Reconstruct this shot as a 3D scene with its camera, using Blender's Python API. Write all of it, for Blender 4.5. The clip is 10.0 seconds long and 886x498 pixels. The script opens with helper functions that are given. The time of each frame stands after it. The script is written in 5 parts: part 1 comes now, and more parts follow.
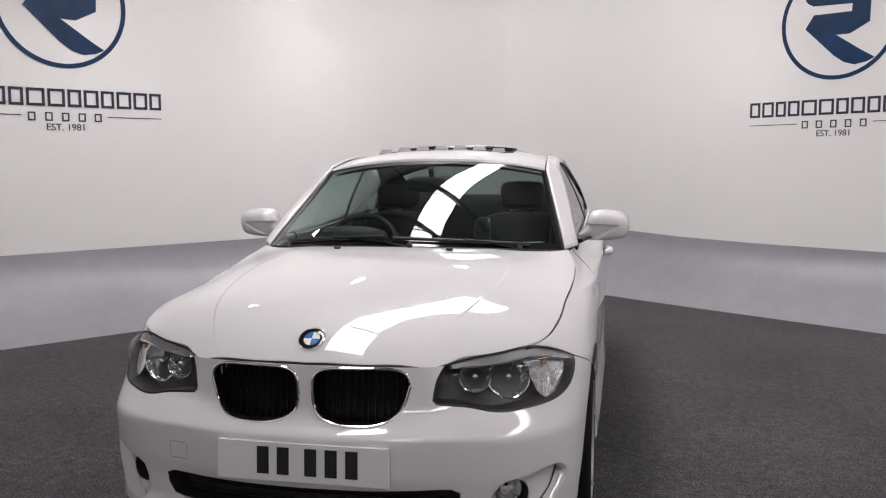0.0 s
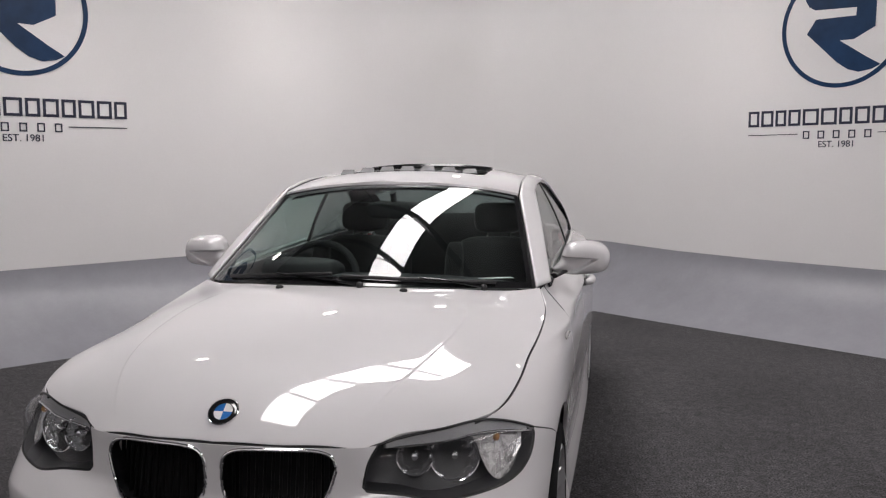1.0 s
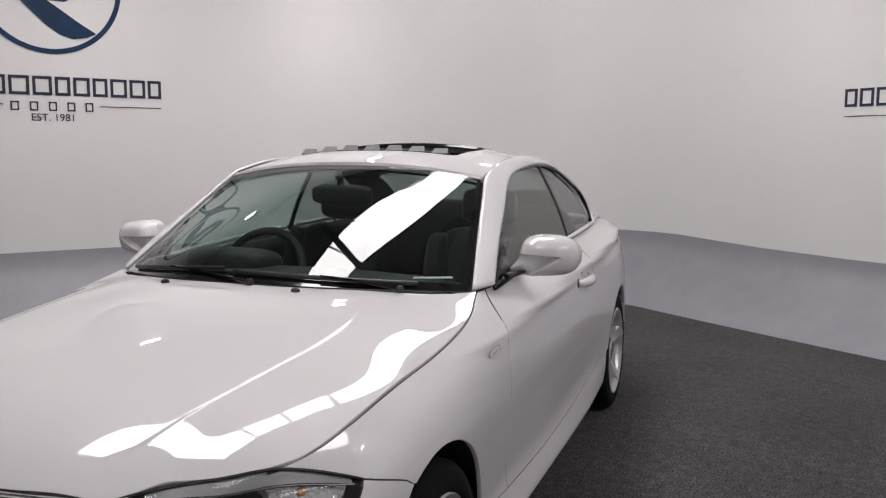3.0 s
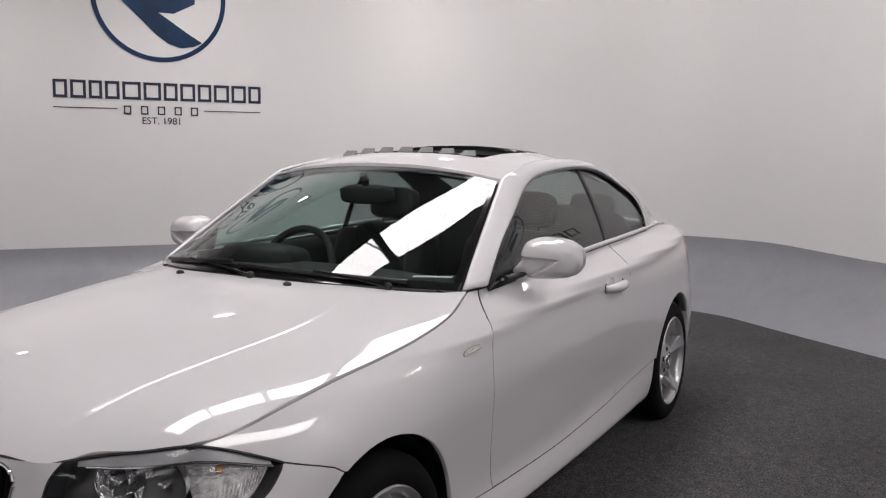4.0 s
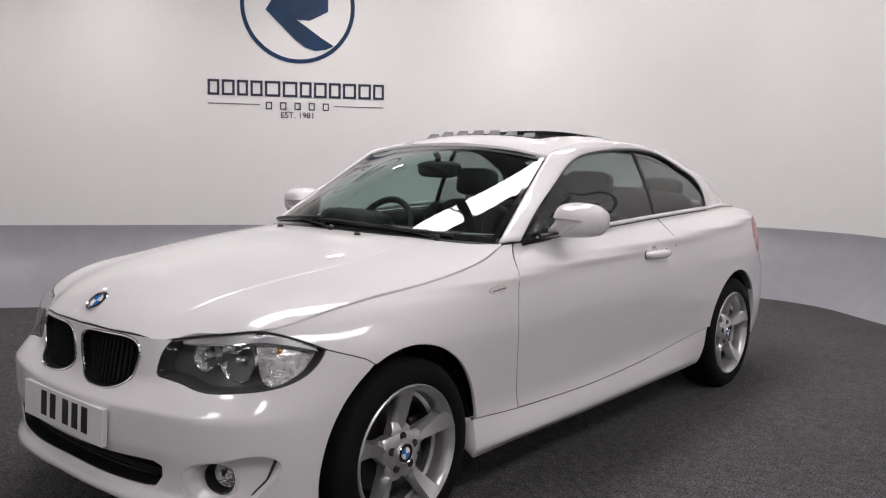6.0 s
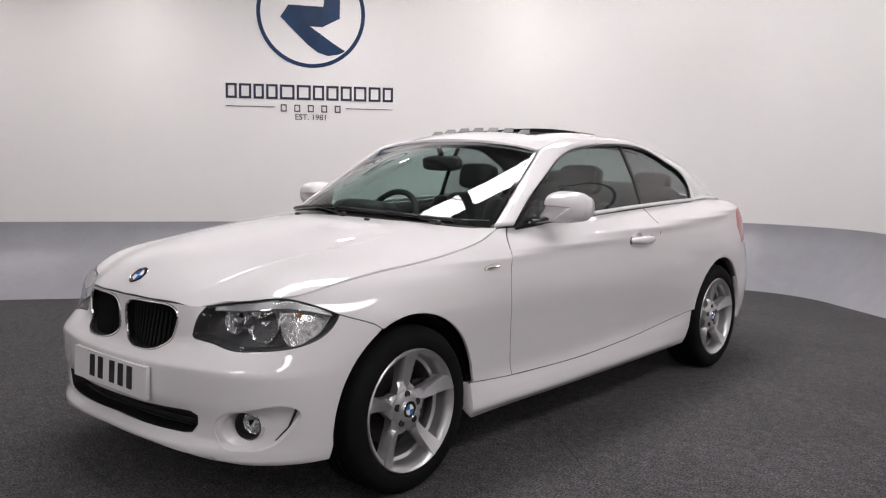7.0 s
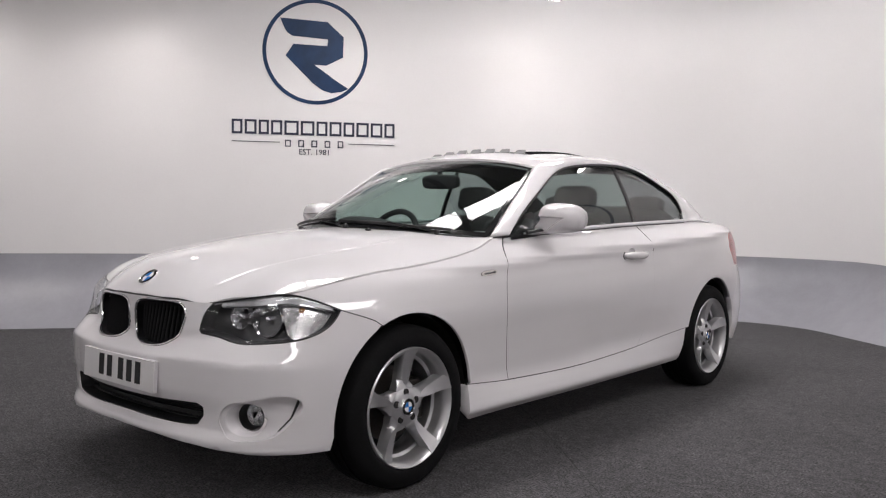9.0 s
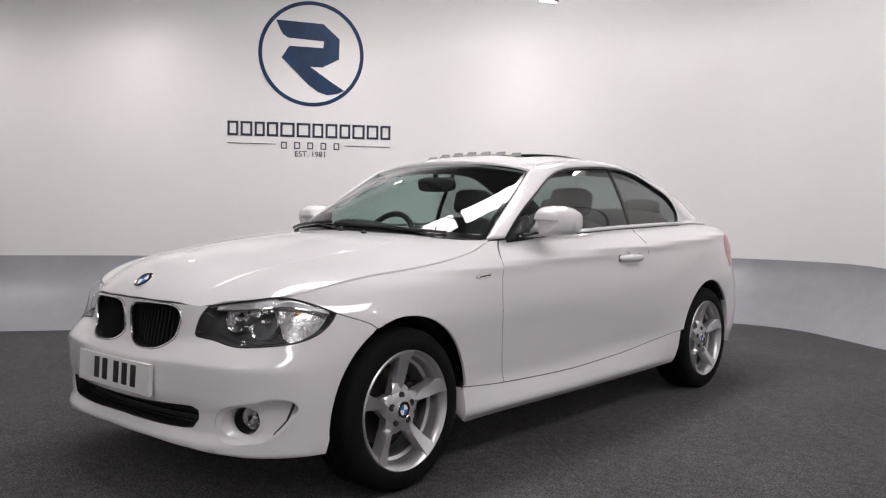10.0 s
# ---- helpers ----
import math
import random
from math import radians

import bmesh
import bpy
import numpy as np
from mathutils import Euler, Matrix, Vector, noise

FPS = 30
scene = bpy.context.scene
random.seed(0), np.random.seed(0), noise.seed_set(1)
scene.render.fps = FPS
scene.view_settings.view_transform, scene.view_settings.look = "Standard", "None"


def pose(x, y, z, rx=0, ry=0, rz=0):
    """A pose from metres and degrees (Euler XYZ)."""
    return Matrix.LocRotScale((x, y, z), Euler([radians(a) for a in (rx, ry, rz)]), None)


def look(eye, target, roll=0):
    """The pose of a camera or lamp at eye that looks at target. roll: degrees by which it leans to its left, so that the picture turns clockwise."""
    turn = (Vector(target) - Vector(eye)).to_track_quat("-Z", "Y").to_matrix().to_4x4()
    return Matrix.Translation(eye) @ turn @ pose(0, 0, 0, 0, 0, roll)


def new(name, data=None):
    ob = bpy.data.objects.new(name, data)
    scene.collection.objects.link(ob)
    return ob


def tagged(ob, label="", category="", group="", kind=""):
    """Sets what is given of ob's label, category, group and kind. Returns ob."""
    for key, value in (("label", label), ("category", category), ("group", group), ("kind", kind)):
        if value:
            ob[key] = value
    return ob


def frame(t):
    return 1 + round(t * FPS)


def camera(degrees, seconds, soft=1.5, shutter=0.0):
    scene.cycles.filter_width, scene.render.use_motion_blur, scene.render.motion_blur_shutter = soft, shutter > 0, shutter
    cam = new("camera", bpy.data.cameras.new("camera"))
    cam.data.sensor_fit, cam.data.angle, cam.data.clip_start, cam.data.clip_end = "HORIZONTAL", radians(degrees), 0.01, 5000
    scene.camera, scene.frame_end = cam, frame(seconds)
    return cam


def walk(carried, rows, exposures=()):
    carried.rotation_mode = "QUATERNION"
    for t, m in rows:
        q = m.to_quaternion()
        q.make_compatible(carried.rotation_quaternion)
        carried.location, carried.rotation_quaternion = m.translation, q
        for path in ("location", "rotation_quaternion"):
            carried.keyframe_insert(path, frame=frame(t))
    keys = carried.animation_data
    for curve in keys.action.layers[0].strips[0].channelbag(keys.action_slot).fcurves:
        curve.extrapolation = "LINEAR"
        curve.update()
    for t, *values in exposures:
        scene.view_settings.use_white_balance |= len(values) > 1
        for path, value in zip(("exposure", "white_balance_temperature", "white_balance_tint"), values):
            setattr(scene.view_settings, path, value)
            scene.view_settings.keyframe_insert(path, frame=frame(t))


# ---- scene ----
FOV = 55.55
# seconds, x, y, z, yaw, pitch, roll (degrees)
PATH = [
    (0.0, 0.878, -2.943, 1.296, 11.65, -5.69, -0.31),
    (0.5, 0.928, -2.778, 1.351, 11.71, -5.63, -0.27),
    (1.0, 0.969, -2.533, 1.408, 11.79, -5.81, -0.23),
    (1.5, 1.072, -2.329, 1.429, 12.14, -6.42, -0.41),
    (2.0, 1.224, -2.126, 1.424, 13.37, -6.66, -0.27),
    (2.5, 1.331, -1.936, 1.387, 16.27, -6.73, -0.08),
    (4.0, 1.932, -1.658, 1.360, 30.21, -6.33, 0.57),
    (4.5, 2.132, -1.581, 1.342, 34.29, -6.36, 0.66),
    (5.0, 2.299, -1.608, 1.285, 37.92, -6.33, 0.85),
    (5.5, 2.430, -1.763, 1.269, 39.59, -6.30, 0.95),
    (7.0, 2.846, -2.184, 1.216, 41.12, -5.97, 0.77),
    (7.5, 2.920, -2.257, 1.163, 41.36, -5.28, 0.76),
    (8.0, 2.931, -2.264, 1.110, 41.39, -4.10, 0.78),
    (8.5, 2.943, -2.275, 1.073, 41.37, -3.01, 0.74),
    (9.0, 2.954, -2.278, 1.044, 41.31, -2.49, 0.71),
    (9.5, 2.954, -2.278, 1.043, 41.17, -2.36, 0.73),
    (10.0, 2.958, -2.279, 1.051, 41.05, -2.40, 0.73),
]


def eye_pose(x, y, z, yaw, pitch, roll):
    return pose(x, y, z, 0, 0, yaw) @ pose(0, 0, 0, 90 + pitch) @ pose(0, 0, 0, 0, 0, roll)


EXPOSURE = -0.18
cam = camera(FOV, 10.0, soft=1.2)
walk(cam, [(r[0], eye_pose(*r[1:])) for r in PATH], exposures=[(t, EXPOSURE + e, 6500, 15) for t, e in ((0.0, 0.27), (0.5, 0.12), (1.5, -0.03), (2.5, 0.0), (4.5, 0.03), (5.5, 0.20), (7.0, 0.44), (10.0, 0.42))])

# ---- world and light ----
world = bpy.data.worlds.new("world")
scene.world = world
world.use_nodes = True
world.node_tree.nodes["Background"].inputs[0].default_value = (0.8, 0.85, 0.9, 1)
world.node_tree.nodes["Background"].inputs[1].default_value = 0.05
STRIP_GLOW = 14.6
SPOT_WATTS = 22.0


# ---- small helpers ----
def cubic(keys):
    """A smooth curve through (t, value) keys; natural cubic, straight on past its ends."""
    t = np.array([k[0] for k in keys], float)
    v = np.array([k[1] for k in keys], float)
    n = len(t)
    h = np.diff(t)
    a = np.zeros((n, n))
    b = np.zeros(n)
    a[0, 0] = a[-1, -1] = 1
    for i in range(1, n - 1):
        a[i, i - 1], a[i, i], a[i, i + 1] = h[i - 1], 2 * (h[i - 1] + h[i]), h[i]
        b[i] = 6 * ((v[i + 1] - v[i]) / h[i] - (v[i] - v[i - 1]) / h[i - 1])
    m = np.linalg.solve(a, b)

    def at(x):
        x = np.clip(np.asarray(x, float), t[0], t[-1])
        i = np.clip(np.searchsorted(t, x) - 1, 0, n - 2)
        p, q = t[i + 1] - x, x - t[i]
        return (m[i] * p ** 3 + m[i + 1] * q ** 3) / (6 * h[i]) + (v[i] / h[i] - m[i] * h[i] / 6) * p + (v[i + 1] / h[i] - m[i + 1] * h[i] / 6) * q
    return at


def steady(keys):
    """Like cubic, but without overshoot."""
    t = np.array([k[0] for k in keys], float)
    v = np.array([k[1] for k in keys], float)
    h = np.diff(t)
    s = np.diff(v) / h
    d = np.zeros(len(t))
    d[0], d[-1] = s[0], s[-1]
    for i in range(1, len(t) - 1):
        if s[i - 1] * s[i] > 0:
            w1, w2 = 2 * h[i] + h[i - 1], h[i] + 2 * h[i - 1]
            d[i] = (w1 + w2) / (w1 / s[i - 1] + w2 / s[i])

    def at(x):
        x = np.clip(np.asarray(x, float), t[0], t[-1])
        i = np.clip(np.searchsorted(t, x) - 1, 0, len(t) - 2)
        u = (x - t[i]) / h[i]
        return (v[i] * (1 + 2 * u) * (1 - u) ** 2 + d[i] * h[i] * u * (1 - u) ** 2
                + v[i + 1] * u * u * (3 - 2 * u) + d[i + 1] * h[i] * u * u * (u - 1))
    return at


def curve3(points):
    """A smooth 3D curve through points, over 0..1."""
    p = np.array(points, float)
    w = np.r_[0, np.cumsum(np.linalg.norm(np.diff(p, axis=0), axis=1))]
    w /= w[-1]
    f = [cubic(list(zip(w, p[:, i]))) for i in range(3)]
    return lambda t: np.stack([g(t) for g in f], -1)


def link(name, verts, faces, material, parent=None, label="", smooth=True, normals=None):
    me = bpy.data.meshes.new(name)
    me.from_pydata([tuple(map(float, v)) for v in verts], [], [tuple(map(int, f)) for f in faces])
    me.update()
    if smooth:
        me.polygons.foreach_set("use_smooth", [True] * len(me.polygons))
    if normals is not None:
        me.normals_split_custom_set_from_vertices([tuple(map(float, n)) for n in normals])
    me.materials.append(material)
    ob = new(name, me)
    ob.parent = parent
    if label:
        tagged(ob, label)
    return ob


def part(name, bm, material, parent=None, label="", angle=35):
    """One bmesh as one mesh object under a thing or a part."""
    me = bpy.data.meshes.new(name)
    bmesh.ops.recalc_face_normals(bm, faces=bm.faces[:])
    limit = radians(angle)
    for e in bm.edges:
        e.smooth = len(e.link_faces) == 2 and e.calc_face_angle(0) < limit
    for f in bm.faces:
        f.smooth = True
    bm.to_mesh(me)
    bm.free()
    me.materials.append(material)
    ob = new(name, me)
    ob.parent = parent
    if label:
        tagged(ob, label)
    return ob


def box(bm, size, m=None, bevel=0.0, segments=2):
    got = bmesh.ops.create_cube(bm, size=1, matrix=(m or Matrix()) @ Matrix.Diagonal((*size, 1)))
    if bevel:
        edges = list({e for v in got["verts"] for e in v.link_edges})
        bmesh.ops.bevel(bm, geom=edges, offset=bevel, segments=segments, profile=0.6, affect="EDGES")
    return bm


def one_box(name, size, m, material, parent=None, label="", bevel=0.0, segments=2):
    return part(name, box(bmesh.new(), size, m, bevel, segments), material, parent, label)


def lathe(profile, n=48, sweep=360.0, axis="x"):
    """A bmesh turned round an axis from (radius, along) pairs."""
    bm = bmesh.new()
    rings = []
    full = sweep >= 360
    for i in range(n if full else n + 1):
        a = radians(sweep) * i / n
        c, s = math.cos(a), math.sin(a)
        rings.append([bm.verts.new((l, r * c, r * s) if axis == "x" else (r * c, r * s, l) if axis == "z" else (r * c, l, r * s)) for r, l in profile])
    for i in range(n):
        a, b = rings[i], rings[(i + 1) % len(rings)]
        for j in range(len(profile) - 1):
            bm.faces.new((a[j], a[j + 1], b[j + 1], b[j]))
    bmesh.ops.remove_doubles(bm, verts=bm.verts[:], dist=1e-5)
    return bm


def tube(points, radius, closed=False, sides=8, flat=1.0, up=(0, 0, 1)):
    """A bmesh swept along 3D points; flat squeezes it along up; radius may be a list."""
    p = np.array(points, float)
    n = len(p)
    bm = bmesh.new()
    rings = []
    for i in range(n):
        a, b = (p[i - 1], p[(i + 1) % n]) if closed else (p[max(i - 1, 0)], p[min(i + 1, n - 1)])
        t = Vector(b - a).normalized()
        side = t.cross(Vector(up))
        side = side.normalized() if side.length > 1e-6 else Vector((1, 0, 0))
        top = side.cross(t).normalized()
        r = radius[i] if isinstance(radius, (list, tuple, np.ndarray)) else radius
        rings.append([bm.verts.new(Vector(p[i]) + side * (r * math.cos(2 * math.pi * k / sides)) + top * (flat * r * math.sin(2 * math.pi * k / sides))) for k in range(sides)])
    for i in range(n if closed else n - 1):
        a, b = rings[i], rings[(i + 1) % n]
        for k in range(sides):
            bm.faces.new((a[k], a[(k + 1) % sides], b[(k + 1) % sides], b[k]))
    if not closed:
        bm.faces.new(rings[0][::-1])
        bm.faces.new(rings[-1])
    return bm


def prism(points, m, depth, bevel=0.0):
    """A bmesh from a flat outline of (x, y), pushed out along z of m."""
    bm = bmesh.new()
    f = bm.faces.new([bm.verts.new((x, y, 0)) for x, y in points])
    got = bmesh.ops.extrude_face_region(bm, geom=[f])
    bmesh.ops.translate(bm, vec=(0, 0, depth), verts=[v for v in got["geom"] if isinstance(v, bmesh.types.BMVert)])
    if bevel:
        bmesh.ops.bevel(bm, geom=[e for e in bm.edges], offset=bevel, segments=2, affect="EDGES")
    bm.transform(m)
    return bm


# ---- materials ----
def material(name, colour, rough=0.5, metal=0.0, coat=0.0, grain=0.0, grain_scale=200.0, bump=0.0, bump_scale=400.0, stain=0.0, stain_scale=3.0, specular=0.5, sheen=0.0, bump_depth=0.002, blotch=0.0, blotch_scale=12.0):
    mat = bpy.data.materials.new(name)
    mat.use_nodes = True
    t = mat.node_tree
    b = t.nodes["Principled BSDF"]
    b.inputs["Base Color"].default_value = (*colour, 1)
    b.inputs["Roughness"].default_value = rough
    b.inputs["Metallic"].default_value = metal
    b.inputs["Coat Weight"].default_value = coat
    b.inputs["Coat Roughness"].default_value = 0.02
    b.inputs["Specular IOR Level"].default_value = specular
    b.inputs["Sheen Weight"].default_value = sheen
    where = t.nodes.new("ShaderNodeTexCoord").outputs["Object"]

    def noise_at(scale, detail=4.0):
        n = t.nodes.new("ShaderNodeTexNoise")
        n.inputs["Scale"].default_value = scale
        n.inputs["Detail"].default_value = detail
        n.inputs["Roughness"].default_value = 0.65
        t.links.new(where, n.inputs["Vector"])
        return n.outputs["Fac"]
    last = None
    for amount, scale in ((grain, grain_scale), (stain, stain_scale), (blotch, blotch_scale)):
        if not amount:
            continue
        ramp = t.nodes.new("ShaderNodeMapRange")
        ramp.inputs["From Min"].default_value, ramp.inputs["From Max"].default_value = (0.3, 0.7) if amount < 0.8 else (0.39, 0.63)
        ramp.inputs["To Min"].default_value, ramp.inputs["To Max"].default_value = 1 - amount, 1 + amount
        t.links.new(noise_at(scale), ramp.inputs["Value"])
        mix = t.nodes.new("ShaderNodeVectorMath")
        mix.operation = "SCALE"
        if last is None:
            mix.inputs[0].default_value = colour
        else:
            t.links.new(last, mix.inputs[0])
        t.links.new(ramp.outputs[0], mix.inputs["Scale"])
        last = mix.outputs[0]
    if last is not None:
        t.links.new(last, b.inputs["Base Color"])
    if bump:
        n = t.nodes.new("ShaderNodeBump")
        n.inputs["Strength"].default_value = bump
        n.inputs["Distance"].default_value = bump_depth
        t.links.new(noise_at(bump_scale, 3.0), n.inputs["Height"])
        t.links.new(n.outputs[0], b.inputs["Normal"])
    return mat


def pane(name, tint, facing=0.085):
    """Thin glass: clear with a tint, mirroring more at grazing angles, alike from both sides."""
    mat = bpy.data.materials.new(name)
    mat.use_nodes = True
    t = mat.node_tree
    t.nodes.remove(t.nodes["Principled BSDF"])
    clear, gloss, mix, edge, power, share = (t.nodes.new("ShaderNode" + k) for k in ("BsdfTransparent", "BsdfGlossy", "MixShader", "LayerWeight", "Math", "MapRange"))
    clear.inputs[0].default_value = (*tint, 1)
    gloss.inputs["Roughness"].default_value = 0.0
    edge.inputs[0].default_value = 0.5
    power.operation = "POWER"
    power.inputs[1].default_value = 5.0
    share.inputs["To Min"].default_value = facing
    t.links.new(edge.outputs["Facing"], power.inputs[0])
    t.links.new(power.outputs[0], share.inputs["Value"])
    t.links.new(share.outputs[0], mix.inputs[0])
    t.links.new(clear.outputs[0], mix.inputs[1])
    t.links.new(gloss.outputs[0], mix.inputs[2])
    t.links.new(mix.outputs[0], t.nodes["Material Output"].inputs[0])
    return mat


def glow(name, colour, strength):
    mat = bpy.data.materials.new(name)
    mat.use_nodes = True
    b = mat.node_tree.nodes["Principled BSDF"]
    b.inputs["Base Color"].default_value = (0.8, 0.8, 0.8, 1)
    b.inputs["Emission Color"].default_value = (*colour, 1)
    b.inputs["Emission Strength"].default_value = strength
    return mat


M_WALL = material("white_wall_paint", (0.785, 0.772, 0.772), 0.5, grain=0.012, grain_scale=60, stain=0.02, stain_scale=0.6, bump=0.05, bump_scale=90)
M_COVE = material("grey_satin_paint", (0.27, 0.27, 0.30), 0.38, grain=0.02, grain_scale=40, stain=0.07, stain_scale=1.1, blotch=0.05, blotch_scale=6, bump=0.05, bump_scale=14, specular=0.6)
M_CARPET = material("charcoal_carpet", (0.056, 0.054, 0.058), 0.95, grain=0.9, grain_scale=105, stain=0.24, stain_scale=1.3, blotch=0.5, blotch_scale=22, bump=0.4, bump_scale=320, specular=0.1, sheen=0.1, bump_depth=0.004)
M_CEIL = material("ceiling_board", (0.25, 0.25, 0.255), 0.8, grain=0.02, stain=0.03)
M_BEAM = material("dark_steel", (0.06, 0.06, 0.065), 0.5, metal=0.3, grain=0.1)
M_STRIP = glow("rooflight_panel", (1.0, 0.985, 0.96), STRIP_GLOW)
# weaker glow, set by how bright the flank and nose come out
M_SIDESTRIP = glow("dim_rooflight_panel", (1.0, 0.985, 0.96), STRIP_GLOW * 0.58)
M_SPOT = glow("spot_lens", (1.0, 0.95, 0.88), 31.0)
M_NAVY = material("navy_vinyl", (0.008, 0.034, 0.095), 0.45, specular=0.25, grain=0.05, grain_scale=8, stain=0.25, stain_scale=3)
M_INK = material("slate_vinyl", (0.036, 0.04, 0.066), 0.45, specular=0.25, stain=0.1)
M_PAINT = material("white_car_paint", (0.71, 0.693, 0.705), 0.55, coat=1.0, specular=0.2, grain=0.006, grain_scale=900, stain=0.01, stain_scale=2.5)
M_PAINT.node_tree.nodes["Principled BSDF"].inputs["Coat IOR"].default_value = 1.7
M_GRILLE = material("grille_black", (0.004, 0.004, 0.005), 0.55, specular=0.3, grain=0.15, grain_scale=400)
M_BLACK = material("satin_black_plastic", (0.012, 0.012, 0.013), 0.45, grain=0.15, grain_scale=500, bump=0.2)
M_LINERBLACK = material("wheel_arch_felt", (0.006, 0.006, 0.006), 0.9, grain=0.2)
M_GLOSSB = material("gloss_black_trim", (0.008, 0.008, 0.009), 0.12, coat=0.6, grain=0.05)
M_RUBBER = material("tyre_rubber", (0.006, 0.006, 0.0065), 0.75, specular=0.12, grain=0.25, grain_scale=150, bump=0.25, bump_scale=300, stain=0.2, stain_scale=9)
M_CHROME = material("chrome", (0.86, 0.86, 0.87), 0.08, metal=1.0, grain=0.02)
M_TRIM = material("satin_silver_trim", (0.86, 0.86, 0.87), 0.25, metal=0.25, grain=0.03)
M_ALLOY = material("silver_alloy", (0.56, 0.56, 0.57), 0.32, metal=0.8, coat=0.3, grain=0.03, grain_scale=700, stain=0.05, stain_scale=14)
M_STEEL = material("brake_steel", (0.07, 0.062, 0.058), 0.45, metal=0.9, grain=0.15, grain_scale=80)
M_CABIN = material("charcoal_cabin_plastic", (0.02, 0.02, 0.022), 0.6, grain=0.15, grain_scale=300, bump=0.25, bump_scale=500)
M_SEAT = material("charcoal_seat_cloth", (0.018, 0.017, 0.018), 0.9, grain=0.3, grain_scale=350, bump=0.5, bump_scale=600, sheen=0.2)
M_LINER = material("anthracite_headlining", (0.055, 0.055, 0.056), 0.9, grain=0.08, grain_scale=300)
M_GLASS = pane("green_tinted_glass", (0.60, 0.71, 0.68))
M_DARKGLASS = pane("dark_tinted_glass", (0.42, 0.46, 0.46))
M_LENS = pane("clear_lens", (0.97, 0.98, 0.985), 0.022)
M_REFLECT = material("lamp_reflector", (0.92, 0.92, 0.93), 0.08, metal=0.95, bump=1.0, bump_scale=75, bump_depth=0.006)
M_CHAMBER = material("silver_lamp_chamber", (0.74, 0.73, 0.73), 0.16, metal=0.8, stain=0.3, stain_scale=60, bump=0.6, bump_scale=85)
M_BROW = material("lamp_brow_satin", (0.36, 0.36, 0.37), 0.35, metal=0.5, grain=0.04)
M_GREYCHROME = material("dark_lamp_bezel", (0.040, 0.040, 0.043), 0.4, metal=0.2, grain=0.05)
M_AMBER = material("amber_lens", (0.50, 0.25, 0.11), 0.2, coat=0.5, stain=0.1, stain_scale=60)
M_RED = material("red_tail_lens", (0.42, 0.02, 0.025), 0.2, coat=0.3, stain=0.15, stain_scale=40)
M_PLATE = material("white_plate", (0.76, 0.75, 0.75), 0.3, coat=0.6, grain=0.02)
M_PLATEINK = material("plate_black", (0.015, 0.015, 0.016), 0.35)
M_BLUE = material("badge_blue", (0.02, 0.16, 0.50), 0.2, coat=0.8)
M_WHITE = material("badge_white", (0.82, 0.82, 0.83), 0.25, coat=0.8)
M_PAPER = material("white_paper", (0.85, 0.86, 0.85), 0.6, stain=0.05, stain_scale=50)
M_TAB = material("grey_plastic", (0.22, 0.22, 0.225), 0.5, grain=0.08)

# ---- the room ----
A_DIR = Vector((0.596, 0.803, 0))        # along the first wall, towards the corner
B_DIR = Vector((0.803, -0.596, 0))       # along the second wall, away from the corner
A_AT = Vector((-3.859, 2.415, 0))
B_AT = Vector((1.884, 5.32, 0))
CORNER = B_AT + B_DIR * ((A_AT - B_AT).dot(B_DIR))
ROOM_P, ROOM_Q, ROUND, ROOM_H = 12.5, 12.5, 1.6, 4.3
COVE_D, COVE_H = 0.50, 0.625


def along_second(p, q):
    """0 at the first wall, rising to 1 past the rounded corner along the second one."""
    t = min(max((q - 1.3) / 1.6, 0.0), 1.0) * (1 - p / ROOM_P)
    return t * t * (3 - 2 * t)


def in_room(p, q, z=0.0):
    """p metres from the corner along the first wall, q along the second."""
    v = CORNER - A_DIR * p + B_DIR * q
    return Vector((v.x, v.y, z))


def room_loop(inset):
    """The plan of the wall, moved inwards, as four runs that each end in the middle of a rounded corner."""
    r = ROUND - inset
    runs = []
    centres = [(ROUND, ROUND), (ROOM_P - ROUND, ROUND), (ROOM_P - ROUND, ROOM_Q - ROUND), (ROUND, ROOM_Q - ROUND)]
    starts = [180, 270, 0, 90]
    for i in range(4):
        run = []
        for c, a0, span in ((i, 45, 90), (( i + 1) % 4, 0, 45)):
            for k in range(13):
                a = radians(starts[c] + a0 + (span - a0) * k / 12)
                run.append((centres[c][0] + r * math.cos(a), centres[c][1] + r * math.sin(a)))
        mid_a, mid_b = run[12], run[13]
        run[13:13] = [tuple(np.array(mid_a) + (np.array(mid_b) - np.array(mid_a)) * k / 12) for k in range(1, 12)]
        runs.append(run)
    return runs


def wall_strip(name, run_at, rows, mat, label, thick=0.0):
    """Rows of (inset, height), swept along one run of the room's plan."""
    base = room_loop(0.0)[run_at]
    n = len(base)
    verts = []
    for inset, h in rows:
        for (p0, q0), (p, q) in zip(base, room_loop(inset)[run_at]):
            w = along_second(p0, q0)
            deep = 1 + 0.22 * w if inset > 0 else 1.0
            # the second wall stands a little further out, with a lower and deeper cove
            verts.append(in_room(p0 + (p - p0) * deep - 0.064 * w, q0 + (q - q0) * deep, h * (1 - 0.10 * w) if h <= COVE_H else h))
    faces = [(j * n + k, j * n + k + 1, (j + 1) * n + k + 1, (j + 1) * n + k) for j in range(len(rows) - 1) for k in range(n - 1)]
    return tagged(link(name, verts, faces, mat), label, "wall", kind="structure")


